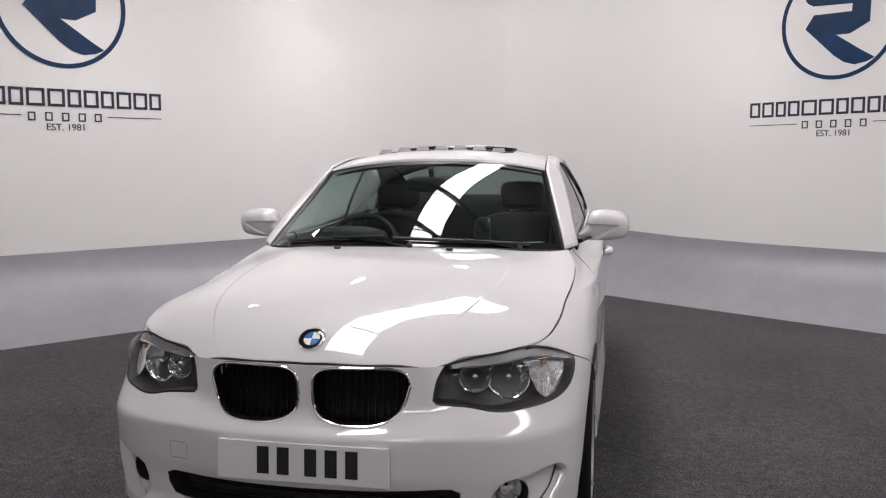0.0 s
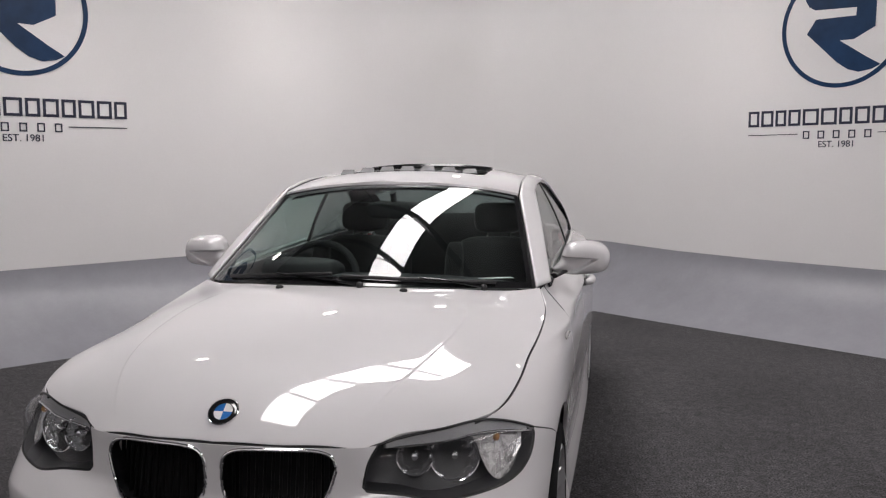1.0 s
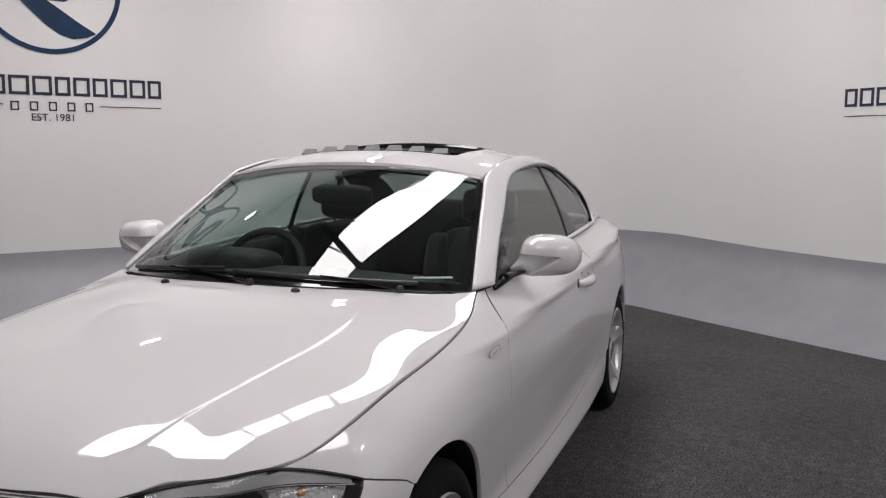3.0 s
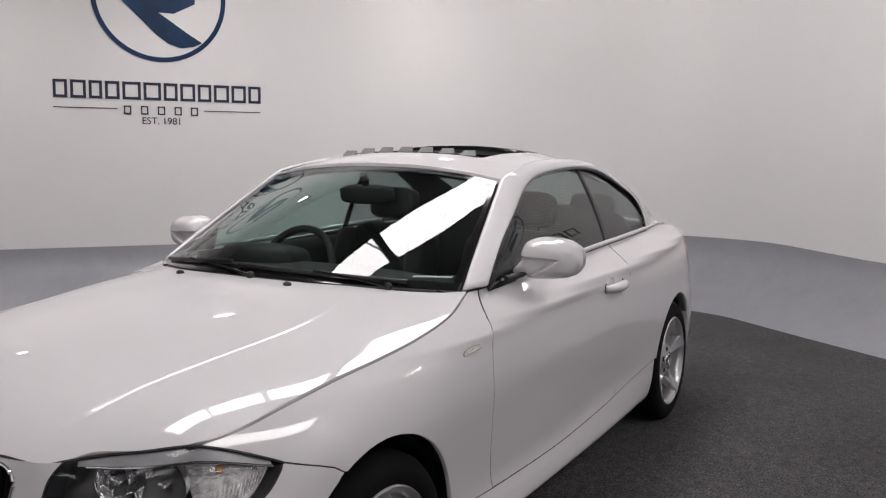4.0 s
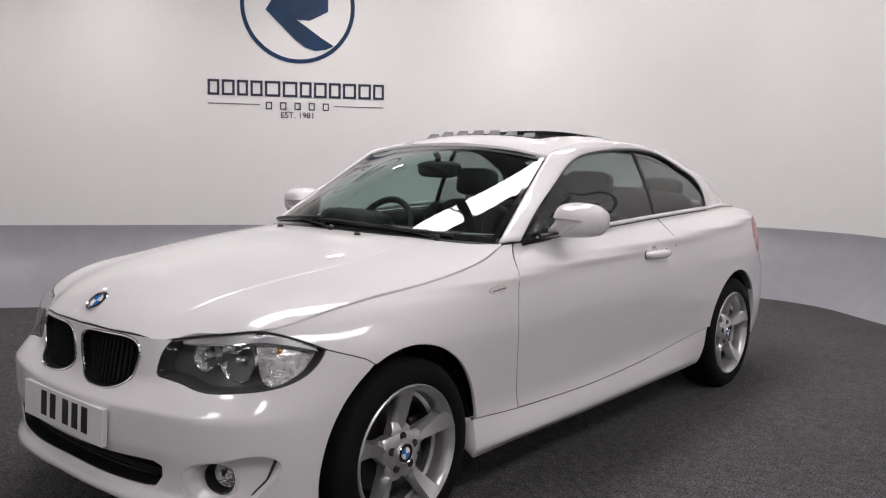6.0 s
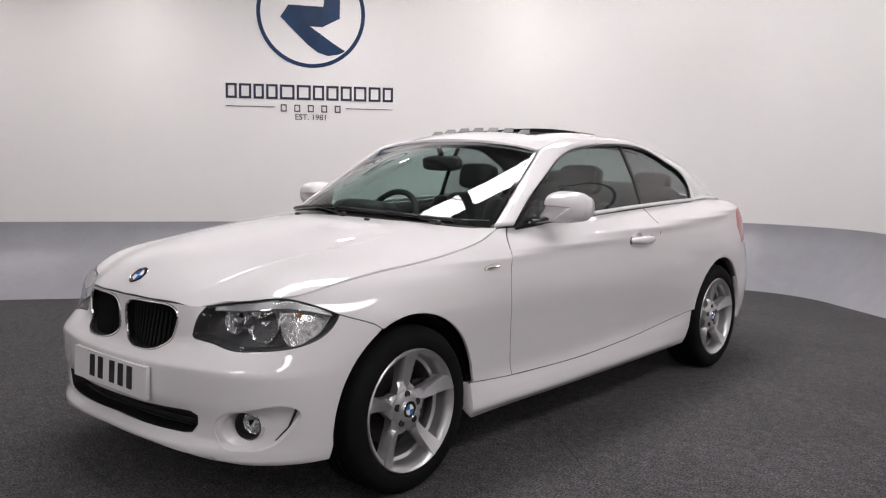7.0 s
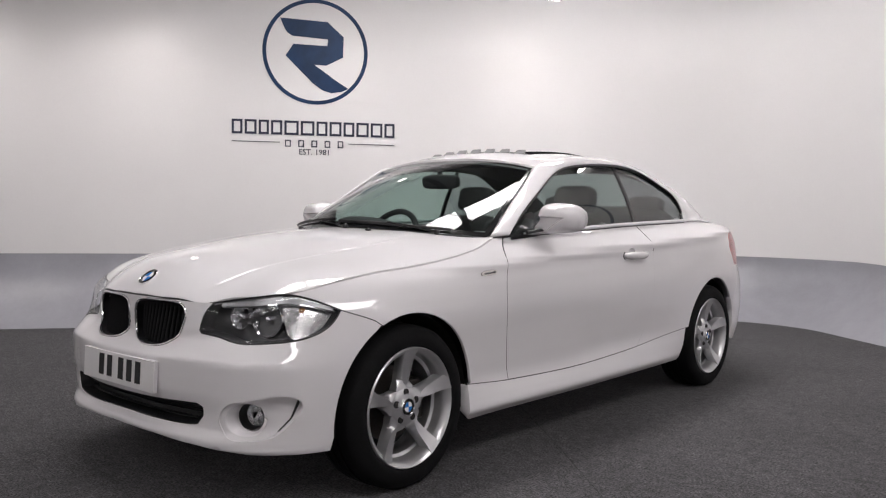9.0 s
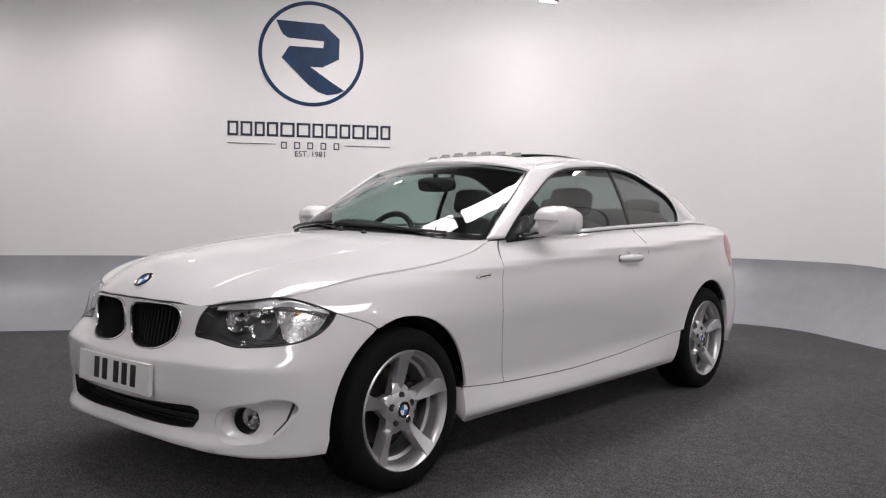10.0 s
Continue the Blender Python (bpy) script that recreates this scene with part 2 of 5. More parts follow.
for i, side in enumerate(("wall_west", "wall_south", "wall_east", "wall_north")):
    wall_strip(side, i, [(0.0, COVE_H), (0.0, 2.4), (0.0, ROOM_H), (-0.15, ROOM_H), (-0.15, 0.0)], M_WALL,
               "smooth white painted showroom wall with rounded corner")
    rows = [(COVE_D, 0.002)]
    for k in range(1, 15):
        t = 1 - k / 14
        rows.append((COVE_D * t ** 1.9, COVE_H * (1 - t)))
    rows[-1] = (-0.002, COVE_H)
    wall_strip("skirting_" + side[5:], i, rows, M_COVE, "curved satin grey skirting cove along the showroom wall")

floor_pts = [in_room(*p) for run in room_loop(-0.14) for p in run[:-1]]
bm = bmesh.new()
bm.faces.new([bm.verts.new(p) for p in floor_pts])
got = bmesh.ops.extrude_face_region(bm, geom=bm.faces[:])
bmesh.ops.translate(bm, vec=(0, 0, -0.1), verts=[v for v in got["geom"] if isinstance(v, bmesh.types.BMVert)])
tagged(part("floor", bm, M_CARPET), "charcoal grey short pile carpet floor", "floor", kind="structure")
seam_line = [Vector((-0.3, 1.92, 0.0015)), Vector((0.86, 0.90, 0.0015)), Vector((1.24, 0.55, 0.0015)), Vector((2.3, -0.42, 0.0015))]
tagged(part("carpet_seam", tube(seam_line, 0.0018, sides=6, flat=0.3), material("seam_shadow", (0.018, 0.018, 0.019), 1.0, grain=0.5, grain_scale=60)), "dark thin seam between two carpet widths", "carpet seam", kind="structure")
bm = bmesh.new()
bm.faces.new([bm.verts.new(p + Vector((0, 0, ROOM_H + 0.004))) for p in floor_pts])
got = bmesh.ops.extrude_face_region(bm, geom=bm.faces[:])
bmesh.ops.translate(bm, vec=(0, 0, 0.12), verts=[v for v in got["geom"] if isinstance(v, bmesh.types.BMVert)])
tagged(part("ceiling", bm, M_CEIL), "plain grey showroom ceiling", "ceiling", kind="structure")


# ---- wall lettering ----
def block(bm, m, x0, x1, z0, z1, depth=0.004):
    box(bm, (x1 - x0, z1 - z0, depth), m @ pose((x0 + x1) / 2, (z0 + z1) / 2, depth / 2))


def open_block(m, x0, x1, z0, z1, stroke):
    """A hollow oblong that stands for one letter."""
    bm = bmesh.new()
    block(bm, m, x0, x0 + stroke, z0, z1)
    block(bm, m, x1 - stroke, x1, z0, z1)
    block(bm, m, x0 + stroke, x1 - stroke, z0, z0 + stroke)
    block(bm, m, x0 + stroke, x1 - stroke, z1 - stroke, z1)
    return bm


MARK = [(-0.335, -0.31), (-0.32, -0.27), (-0.295, -0.215), (-0.27, -0.175), (-0.222, -0.145), (0.117, -0.127), (0.112, -0.062),
        (-0.212, -0.068), (-0.285, 0.045), (-0.03, 0.295), (0.06, 0.36), (0.15, 0.388), (0.25, 0.372), (0.317, 0.34), (0.20, 0.268),
        (0.08, 0.185), (-0.013, 0.122), (0.103, 0.124), (0.264, 0.04), (0.268, -0.155), (0.114, -0.292)]


def wall_logo(at, along, top, size):
    """A ring with an angular mark, a row of letter blocks, rules, small blocks and a date line. top: height of the large letters' top."""
    n = along.cross(Vector((0, 0, 1)))
    m = Matrix((( along.x, 0, n.x, at.x), (along.y, 0, n.y, at.y), (0, 1, 0, top), (0, 0, 0, 1))) @ Matrix.Diagonal((size, size, 1, 1))
    m = m @ pose(0, 0, 0.001)
    holder = new("wall_logo")
    holder.matrix_world = Matrix.Translation((at.x, at.y, top))
    back = holder.matrix_world.inverted()
    tagged(holder, "navy and slate vinyl showroom logo on the white wall", "wall sign", "wall logos")
    cx, cz, r = 0.785, 0.665, 0.503
    bm = bmesh.new()
    rings = [[bm.verts.new((cx + q * math.cos(a), cz + q * math.sin(a), z)) for a in np.linspace(0, 2 * math.pi, 97)[:-1]] for q, z in ((r, 0), (r, 0.004), (r - 0.036, 0.004), (r - 0.036, 0))]
    for a, b in zip(rings, rings[1:]):
        for k in range(96):
            bm.faces.new((a[k], a[(k + 1) % 96], b[(k + 1) % 96], b[k]))
    bm.transform(m)
    bm.transform(back)
    part("ring", bm, M_NAVY, holder)
    bm = prism([(cx + x, cz - z) for x, z in MARK], m, 0.004)
    bm.transform(back)
    part("mark", bm, M_NAVY, holder)
    widths = (0.10, 0.11, 0.095, 0.105, 0.135, 0.13, 0.105, 0.115, 0.105, 0.12, 0.115, 0.10)
    gap = (1.56 - sum(widths)) / 11
    x = 0.0
    for w in widths:
        bm = open_block(m, x, x + w, -0.137, 0.0, 0.021)
        bm.transform(back)
        part("letter_block", bm, M_INK, holder)
        x += w + gap
    for x0, x1 in ((0.0, 0.45), (1.105, 1.557)):
        bm = bmesh.new()
        block(bm, m, x0, x1, -0.212, -0.206)
        bm.transform(back)
        part("rule", bm, M_INK, holder)
    for k in range(5):
        bm = open_block(m, 0.498 + k * 0.126, 0.498 + k * 0.126 + 0.055, -0.25, -0.184, 0.010)
        bm.transform(back)
        part("small_letter_block", bm, M_INK, holder)
    words = bpy.data.curves.new("date_line", "FONT")
    words.body, words.size, words.align_x, words.extrude = "EST. 1981", 0.075, "CENTER", 0.002
    ob = new("date_line", words)
    ob.parent = holder
    ob.matrix_local = back @ m @ pose(0.78, -0.322, 0.002)
    words.materials.append(M_INK)
    return holder


wall_logo(A_AT + B_DIR * 0.001, A_DIR, 1.908, 1.0)
wall_logo(Vector((2.070, 5.264, 0)), B_DIR, 1.842, 0.976)

# ---- rooflights and spots ----
def rooflight(x, y, width, turn, cuts, mat):
    """A long glowing rooflight whose panels lie between the cuts along it, flush under the ceiling."""
    holder = new("rooflight")
    holder.matrix_world = pose(x, y, ROOM_H - 0.03, 0, 0, turn)
    tagged(holder, "long bright rooflight of panels in the showroom ceiling", "rooflight", "rooflights")
    for a, b in zip(cuts, cuts[1:]):
        one_box("panel", (b - a - 0.05, width, 0.02), pose((a + b) / 2, 0, 0), mat, holder)
    bm = bmesh.new()
    for s in (-1, 1):
        box(bm, (cuts[-1] - cuts[0] + 0.1, 0.05, 0.05), pose((cuts[0] + cuts[-1]) / 2, s * (width / 2 + 0.026), 0))
    part("frame", bm, M_BEAM, holder)
    return holder


rooflight(-0.462, 0.25, 0.65, 82.1, (-1.55, 0.06, 1.42, 2.79, 4.7), M_STRIP)
rooflight(4.2, -2.6, 0.88, 83, (-1.35, 0.0, 1.35, 2.7, 4.05, 5.4), M_SIDESTRIP)
# unseen; added behind the camera's way to brighten nose and front floor
rooflight(0.5, -6.6, 0.8, 83, (-1.35, 0.0, 1.35, 2.7), M_SIDESTRIP)
for y, turn in ((0.30, -32), (1.66, -30), (3.02, -36)):
    beam = one_box("roof_beam", (5.0, 0.10, 0.10), pose(-0.20 + 0.1386 * (y - 2), y, ROOM_H - 0.16, 0, 0, turn), M_BEAM, None)
    tagged(beam, "dark steel roof beam crossing below the rooflight", "roof beam", "roof beams")


def spotlight(x, y, z, tx, ty, tz, watts):
    """A dark can on a stem with a bright lens, aimed at a place on the wall."""
    aim = look((x, y, z), (tx, ty, tz))
    can = lathe([(0.0, 0.10), (0.045, 0.10), (0.08, 0.085), (0.097, 0.02), (0.097, -0.055), (0.089, -0.055), (0.088, -0.05), (0.0, -0.049)], 24, axis="z")
    body = part("spotlight", can, M_BEAM)
    body.matrix_world = aim
    tagged(body, "dark ceiling spotlight with bright lens", "spotlight", "ceiling spotlights")
    lens = lathe([(0.0, -0.0515), (0.086, -0.0515), (0.086, -0.0505)], 24, axis="z")
    part("lens", lens, M_SPOT, body, "bright lens")
    stem = tube([aim.inverted() @ Vector((x, y, z)), aim.inverted() @ Vector((x, y, ROOM_H))], 0.012)
    part("stem", stem, M_BEAM, body)
    lamp = bpy.data.lights.new("spot_beam", "SPOT")
    lamp.energy, lamp.spot_size, lamp.spot_blend, lamp.shadow_soft_size, lamp.color = watts, radians(150), 1.0, 0.08, (1.0, 0.96, 0.92)
    ob = new("spot_beam", lamp)
    ob.parent = body
    ob.matrix_local = pose(0, 0, -0.065)
    return body


# the first two are unseen, added to brighten the wall's left end
for x, y, z, tx, ty, share in ((-5.5, -1.36, 3.08, -6.2, -0.86, 1.3), (-4.55, -0.08, 3.08, -5.25, 0.42, 2.0), (-3.6, 1.2, 3.08, -4.3, 1.7, 1.8), (-2.5, 2.65, 3.08, -3.2, 3.15, 1.1), (-1.50, 4.28, 3.08, -2.2, 4.6, 0.9),
                               (-0.40, 5.30, 3.24, -0.3, 6.0, 0.20), (1.5, 4.5, 3.08, 2.0, 5.3, 1.0), (2.95, 3.4, 3.08, 3.5, 4.2, 1.0), (4.4, 2.3, 3.08, 5.0, 3.0, 1.0)):
    spotlight(x, y, z, x + 0.25 * (tx - x), y + 0.25 * (ty - y), 1.9, SPOT_WATTS * share)
# unseen, added along both walls behind the camera's way to brighten the flank
for a, b in [(in_room(p, 11.3), in_room(p, 11.7)) for p in (2.2, 4.6, 7.0)] + [(in_room(11.3, q), in_room(11.7, q)) for q in (4.4, 8.0)]:
    spotlight(a.x, a.y, 3.08, b.x, b.y, 1.9, SPOT_WATTS * 4.5)

# ---- the car ----
car = new("car")
tagged(car, "glossy white two door coupe with silver alloy wheels and open sunroof", "car")

# plan of the widest line of the body, from the middle of the nose round to the middle of the tail
PLAN = [(0, -0.760), (0.25, -0.748), (0.46, -0.697), (0.63, -0.607), (0.745, -0.475), (0.795, -0.30), (0.812, 0.0), (0.820, 0.4), (0.828, 1.0),
        (0.832, 1.8), (0.828, 2.4), (0.824, 2.66), (0.80, 3.0), (0.745, 3.26), (0.62, 3.46), (0.45, 3.57), (0, 3.60)]
_p = np.array([(-x, y) for x, y in PLAN[3:0:-1]] + PLAN + [(-x, y) for x, y in PLAN[-2:-5:-1]])
_s = np.r_[0, np.cumsum(np.linalg.norm(np.diff(_p, axis=0), axis=1))]
_s -= _s[3]
plan_x, plan_y = cubic(list(zip(_s, _p[:, 0]))), cubic(list(zip(_s, _p[:, 1])))
_fine = np.linspace(0, _s[-4], 4000)
_fx, _fy = plan_x(_fine), plan_y(_fine)


def s_front(x):
    k = _fy < -0.35
    return float(np.interp(x, _fx[k], _fine[k]))


def s_side(y):
    k = (_fx > 0.3)
    return float(np.interp(y, _fy[k], _fine[k]))


# how far the body stands in from that line, by height, at stations along it
STATIONS = [
    (0.0, [(0.160, -0.0780), (0.240, -0.0380), (0.262, -0.0060), (0.275, -0.0040), (0.300, -0.0400), (0.340, -0.0460), (0.395, -0.0220), (0.420, -0.0190), (0.500, -0.0190), (0.527, -0.0220), (0.536, -0.0309), (0.562, -0.0675), (0.600, -0.0840), (0.660, -0.0820), (0.720, -0.0830), (0.800, -0.1000)]),
    (s_front(0.38), [(0.160, -0.0830), (0.225, -0.0430), (0.243, -0.0070), (0.262, -0.0050), (0.295, -0.0330), (0.340, -0.0390), (0.420, -0.0210), (0.500, -0.0190), (0.524, -0.0200), (0.534, -0.0265), (0.565, -0.0580), (0.600, -0.0880), (0.660, -0.0980), (0.720, -0.1060), (0.800, -0.1300)]),
    (s_front(0.49), [(0.160, -0.0770), (0.215, -0.0370), (0.234, -0.0090), (0.256, -0.0070), (0.292, -0.0250), (0.340, -0.0250), (0.420, -0.0120), (0.500, -0.0100), (0.521, -0.0110), (0.532, -0.0186), (0.575, -0.0500), (0.610, -0.0800), (0.660, -0.1120), (0.720, -0.1400), (0.760, -0.1580), (0.820, -0.1900)]),
    (s_front(0.63), [(0.16, -0.07), (0.205, -0.03), (0.225, -0.012), (0.25, -0.012), (0.29, -0.016), (0.34, -0.010), (0.42, -0.003), (0.50, 0.0), (0.518, -0.001), (0.53, -0.008), (0.585, -0.048), (0.64, -0.082), (0.70, -0.112), (0.75, -0.132), (0.82, -0.165)]),
    (s_side(-0.30), [(0.16, -0.04), (0.22, -0.02), (0.30, -0.008), (0.42, 0.0), (0.50, 0.0), (0.56, -0.003), (0.62, -0.012), (0.68, -0.026), (0.72, -0.045), (0.76, -0.070), (0.80, -0.102), (0.86, -0.15)]),
    (s_side(0.0), [(0.16, -0.01), (0.30, 0.0), (0.45, 0.0), (0.58, 0.004), (0.65, 0.002), (0.70, -0.010), (0.74, -0.026), (0.78, -0.050), (0.82, -0.095), (0.88, -0.17)]),
    (s_side(0.5), [(0.18, -0.05), (0.216, -0.020), (0.230, -0.005), (0.243, 0.0), (0.28, -0.007), (0.315, -0.017), (0.338, -0.0235), (0.375, -0.0265), (0.44, -0.0225), (0.55, -0.012), (0.65, -0.003), (0.74, -0.0115), (0.80, -0.024), (0.824, -0.0275), (0.836, -0.038), (0.87, -0.074), (0.903, -0.113), (0.92, -0.134), (0.97, -0.18)]),
    (s_side(1.0), [(0.18, -0.05), (0.216, -0.020), (0.230, -0.005), (0.243, 0.0), (0.28, -0.007), (0.312, -0.017), (0.335, -0.0235), (0.375, -0.0275), (0.44, -0.0235), (0.55, -0.013), (0.66, -0.002), (0.76, -0.0105), (0.825, -0.0180), (0.848, -0.0155), (0.859, -0.0245), (0.90, -0.063), (0.95, -0.113), (1.0, -0.14)]),
    (s_side(1.8), [(0.18, -0.05), (0.220, -0.020), (0.236, -0.005), (0.250, 0.0), (0.29, -0.006), (0.335, -0.015), (0.36, -0.021), (0.40, -0.0245), (0.46, -0.0195), (0.56, -0.007), (0.68, 0.0), (0.78, -0.0085), (0.858, -0.0170), (0.884, -0.0140), (0.896, -0.0245), (0.93, -0.060), (0.985, -0.114), (1.03, -0.14)]),
    (s_side(2.45), [(0.18, -0.04), (0.25, -0.02), (0.35, -0.006), (0.50, 0.0), (0.64, 0.004), (0.74, 0.0), (0.82, -0.009), (0.886, -0.0205), (0.911, -0.0185), (0.923, -0.031), (0.96, -0.078), (1.005, -0.130), (1.06, -0.19)]),
    (s_side(2.95), [(0.20, -0.03), (0.35, -0.008), (0.50, 0.0), (0.64, 0.0), (0.74, -0.008), (0.84, -0.026), (0.918, -0.048), (0.942, -0.050), (0.955, -0.072), (0.99, -0.136), (1.03, -0.21)]),
    (s_side(3.30), [(0.20, -0.05), (0.35, -0.01), (0.50, 0.0), (0.62, -0.006), (0.74, -0.03), (0.86, -0.045), (0.94, -0.075), (1.0, -0.13), (1.04, -0.19)]),
    (_s[-4], [(0.20, -0.06), (0.35, -0.02), (0.50, 0.0), (0.62, -0.01), (0.74, -0.035), (0.86, -0.045), (0.96, -0.04), (1.02, -0.03), (1.06, -0.05)]),
]
_profiles = [steady(p) for _, p in STATIONS]
_stops = np.array([s for s, _ in STATIONS])


def side(s, z, inset=0.0):
    """The body at plan length s (minus: the other side) and height z."""
    s, z = np.asarray(s, float), np.asarray(z, float)
    flip, a = np.where(s < 0, -1.0, 1.0), np.abs(s)
    d = np.stack([f(z) for f in _profiles])
    i = np.clip(np.searchsorted(_stops, a) - 1, 0, len(_stops) - 2)
    h = _stops[i + 1] - _stops[i]
    u = np.clip((a - _stops[i]) / h, 0, 1)
    k = np.arange(len(a)) if a.ndim else None
    pick = (lambda j: d[np.clip(j, 0, len(_stops) - 1), k]) if a.ndim else (lambda j: d[np.clip(j, 0, len(_stops) - 1)])
    d0, d1, dm, dp = pick(i), pick(i + 1), pick(i - 1), pick(i + 2)
    gap = lambda j: _stops[np.clip(j, 0, len(_stops) - 1)]
    t0 = np.where(i > 0, (d1 - dm) / np.maximum(gap(i + 1) - gap(i - 1), 1e-6), 0.0) * h
    t1 = np.where(i < len(_stops) - 2, (dp - d0) / np.maximum(gap(i + 2) - gap(i), 1e-6), 0.0) * h
    off = d0 * (1 + 2 * u) * (1 - u) ** 2 + t0 * u * (1 - u) ** 2 + d1 * u * u * (3 - 2 * u) + t1 * u * u * (u - 1) - inset
    e = 1e-3
    tx, ty = plan_x(a + e) - plan_x(a - e), plan_y(a + e) - plan_y(a - e)
    n = np.hypot(tx, ty)
    x, y = plan_x(a) + ty / n * off, plan_y(a) - tx / n * off
    return np.stack([flip * np.maximum(x, 0) if a.ndim else flip * x, y, z + 0 * a], -1)


_grid_s = np.linspace(0, _s[-4], 700)


def s_at_y(y, z):
    """The plan length at which the flank has that y, at height z."""
    p = side(_grid_s, np.full(700, z))
    k = p[:, 0] > 0.30
    return float(np.interp(y, p[k, 1], _grid_s[k]))


def s_at_x(x, z):
    """The plan length at which the nose has that x, at height z."""
    p = side(_grid_s, np.full(700, z))
    k = p[:, 1] < -0.22
    return float(np.interp(x, p[k, 0], _grid_s[k]))


def on_side(y, z):
    """The place on the body's flank at that y and height."""
    return side(np.array([s_at_y(y, z)]), np.array([z]))[0]


def inside(p, poly):
    """Which of the points p lie in the polygon."""
    x, y = p[:, 0], p[:, 1]
    hit = np.zeros(len(p), bool)
    for (x0, y0), (x1, y1) in zip(poly, np.roll(poly, -1, axis=0)):
        c = (y0 > y) != (y1 > y)
        with np.errstate(divide="ignore", invalid="ignore"):
            hit ^= c & (x < (x1 - x0) * (y - y0) / (y1 - y0) + x0)
    return hit


def thin_out(line, step):
    """An outline with its points about step apart."""
    p = np.array(line, float)
    out = []
    for a, b in zip(p, np.roll(p, -1, axis=0)):
        n = max(1, int(round(np.hypot(*(b - a)) / step)))
        out += [a + (b - a) * k / n for k in range(n)]
    return np.array(out)


def shrink(poly, by):
    """The polygon, moved inwards."""
    area = 0.5 * np.sum(poly[:, 0] * np.roll(poly[:, 1], -1) - np.roll(poly[:, 0], -1) * poly[:, 1])
    a, b = poly - np.roll(poly, 1, axis=0), np.roll(poly, -1, axis=0) - poly
    nrm = lambda d: np.stack([-d[:, 1], d[:, 0]], 1) / np.maximum(np.hypot(d[:, 0], d[:, 1]), 1e-9)[:, None]
    n = nrm(a) + nrm(b)
    n /= np.maximum(np.linalg.norm(n, axis=1), 0.5)[:, None]
    return poly + n * by * np.sign(area)


def skin(name, outline, surf, mat, parent, label="", holes=(), step=0.03, edge=0.012, gap=0.002, lip=0.014, extra=None, e=2e-3):
    """A panel cut from a smooth surface: its outline and holes are given in the surface's own two coordinates. Its edges turn inwards by lip."""
    from mathutils.geometry import delaunay_2d_cdt
    poly = shrink(thin_out(outline, edge), gap)
    cuts = [thin_out(h, edge) for h in holes]
    lo, hi = poly.min(0), poly.max(0)
    gx, gy = np.meshgrid(np.arange(lo[0] + step / 2, hi[0], step), np.arange(lo[1] + step / 2, hi[1], step))
    grid = np.stack([gx.ravel(), gy.ravel()], 1)
    near = np.concatenate([poly] + cuts)
    grid = grid[inside(grid, poly)]
    for c in cuts:
        grid = grid[~inside(grid, c)]
    grid = grid[[np.min(np.hypot(*(near - g).T)) > edge * 0.7 for g in grid]] if len(grid) else grid
    if extra is not None:
        # finer points along a crease, in place of the plain grid there
        grid = grid[[np.min(np.abs(extra[:, 0] - g[0]) + 0.3 * np.abs(extra[:, 1] - g[1])) > 0.006 for g in grid]]
        grid = np.concatenate([grid, extra])
    verts, edges, k = [], [], 0
    for loop in [poly] + cuts:
        verts += loop.tolist()
        edges += [(k + i, k + (i + 1) % len(loop)) for i in range(len(loop))]
        k += len(loop)
    verts += grid.tolist()
    v2, _, tris, *_ = delaunay_2d_cdt([Vector(v) for v in verts], edges, [], 0, 1e-6)
    v2 = np.array([tuple(v) for v in v2])
    tris = np.array([t for t in tris if len(t) == 3])
    mid = v2[tris].mean(1)
    keep = inside(mid, poly)
    for c in cuts:
        keep &= ~inside(mid, c)
    tris = tris[keep]
    at = surf(v2[:, 0], v2[:, 1])
    n = np.cross(surf(v2[:, 0] + e, v2[:, 1]) - surf(v2[:, 0] - e, v2[:, 1]), surf(v2[:, 0], v2[:, 1] + e) - surf(v2[:, 0], v2[:, 1] - e))
    n /= np.maximum(np.linalg.norm(n, axis=1), 1e-12)[:, None]
    sign = np.cross(at[tris[:, 1]] - at[tris[:, 0]], at[tris[:, 2]] - at[tris[:, 0]])
    if np.sum(sign * n[tris[:, 0]]) < 0:
        tris = tris[:, ::-1]
    faces = tris.tolist()
    count = {}
    for a, b, c in faces:
        for p, q in ((a, b), (b, c), (c, a)):
            count[(p, q)] = count.get((p, q), 0) + 1
    rim = [(p, q) for p, q in count if (q, p) not in count]
    verts, normals = list(at), list(n)
    if lip:
        outer = {}
        out_dir = {}
        for p, q in rim:
            o = np.cross(at[q] - at[p], n[p])
            for w in (p, q):
                out_dir[w] = out_dir.get(w, 0) + o
        for w, o in out_dir.items():
            o = o / max(np.linalg.norm(o), 1e-9)
            blend = n[w] * 0.55 + o * 0.83
            outer[w] = len(verts)
            verts += [at[w] + o * 0.0004 - n[w] * 0.0015, at[w] - n[w] * lip]
            normals += [blend / np.linalg.norm(blend), o]
        for p, q in rim:
            faces += [(q, p, outer[p], outer[q]), (outer[q], outer[p], outer[p] + 1, outer[q] + 1)]
    return link(name, verts, faces, mat, parent, label, normals=normals)


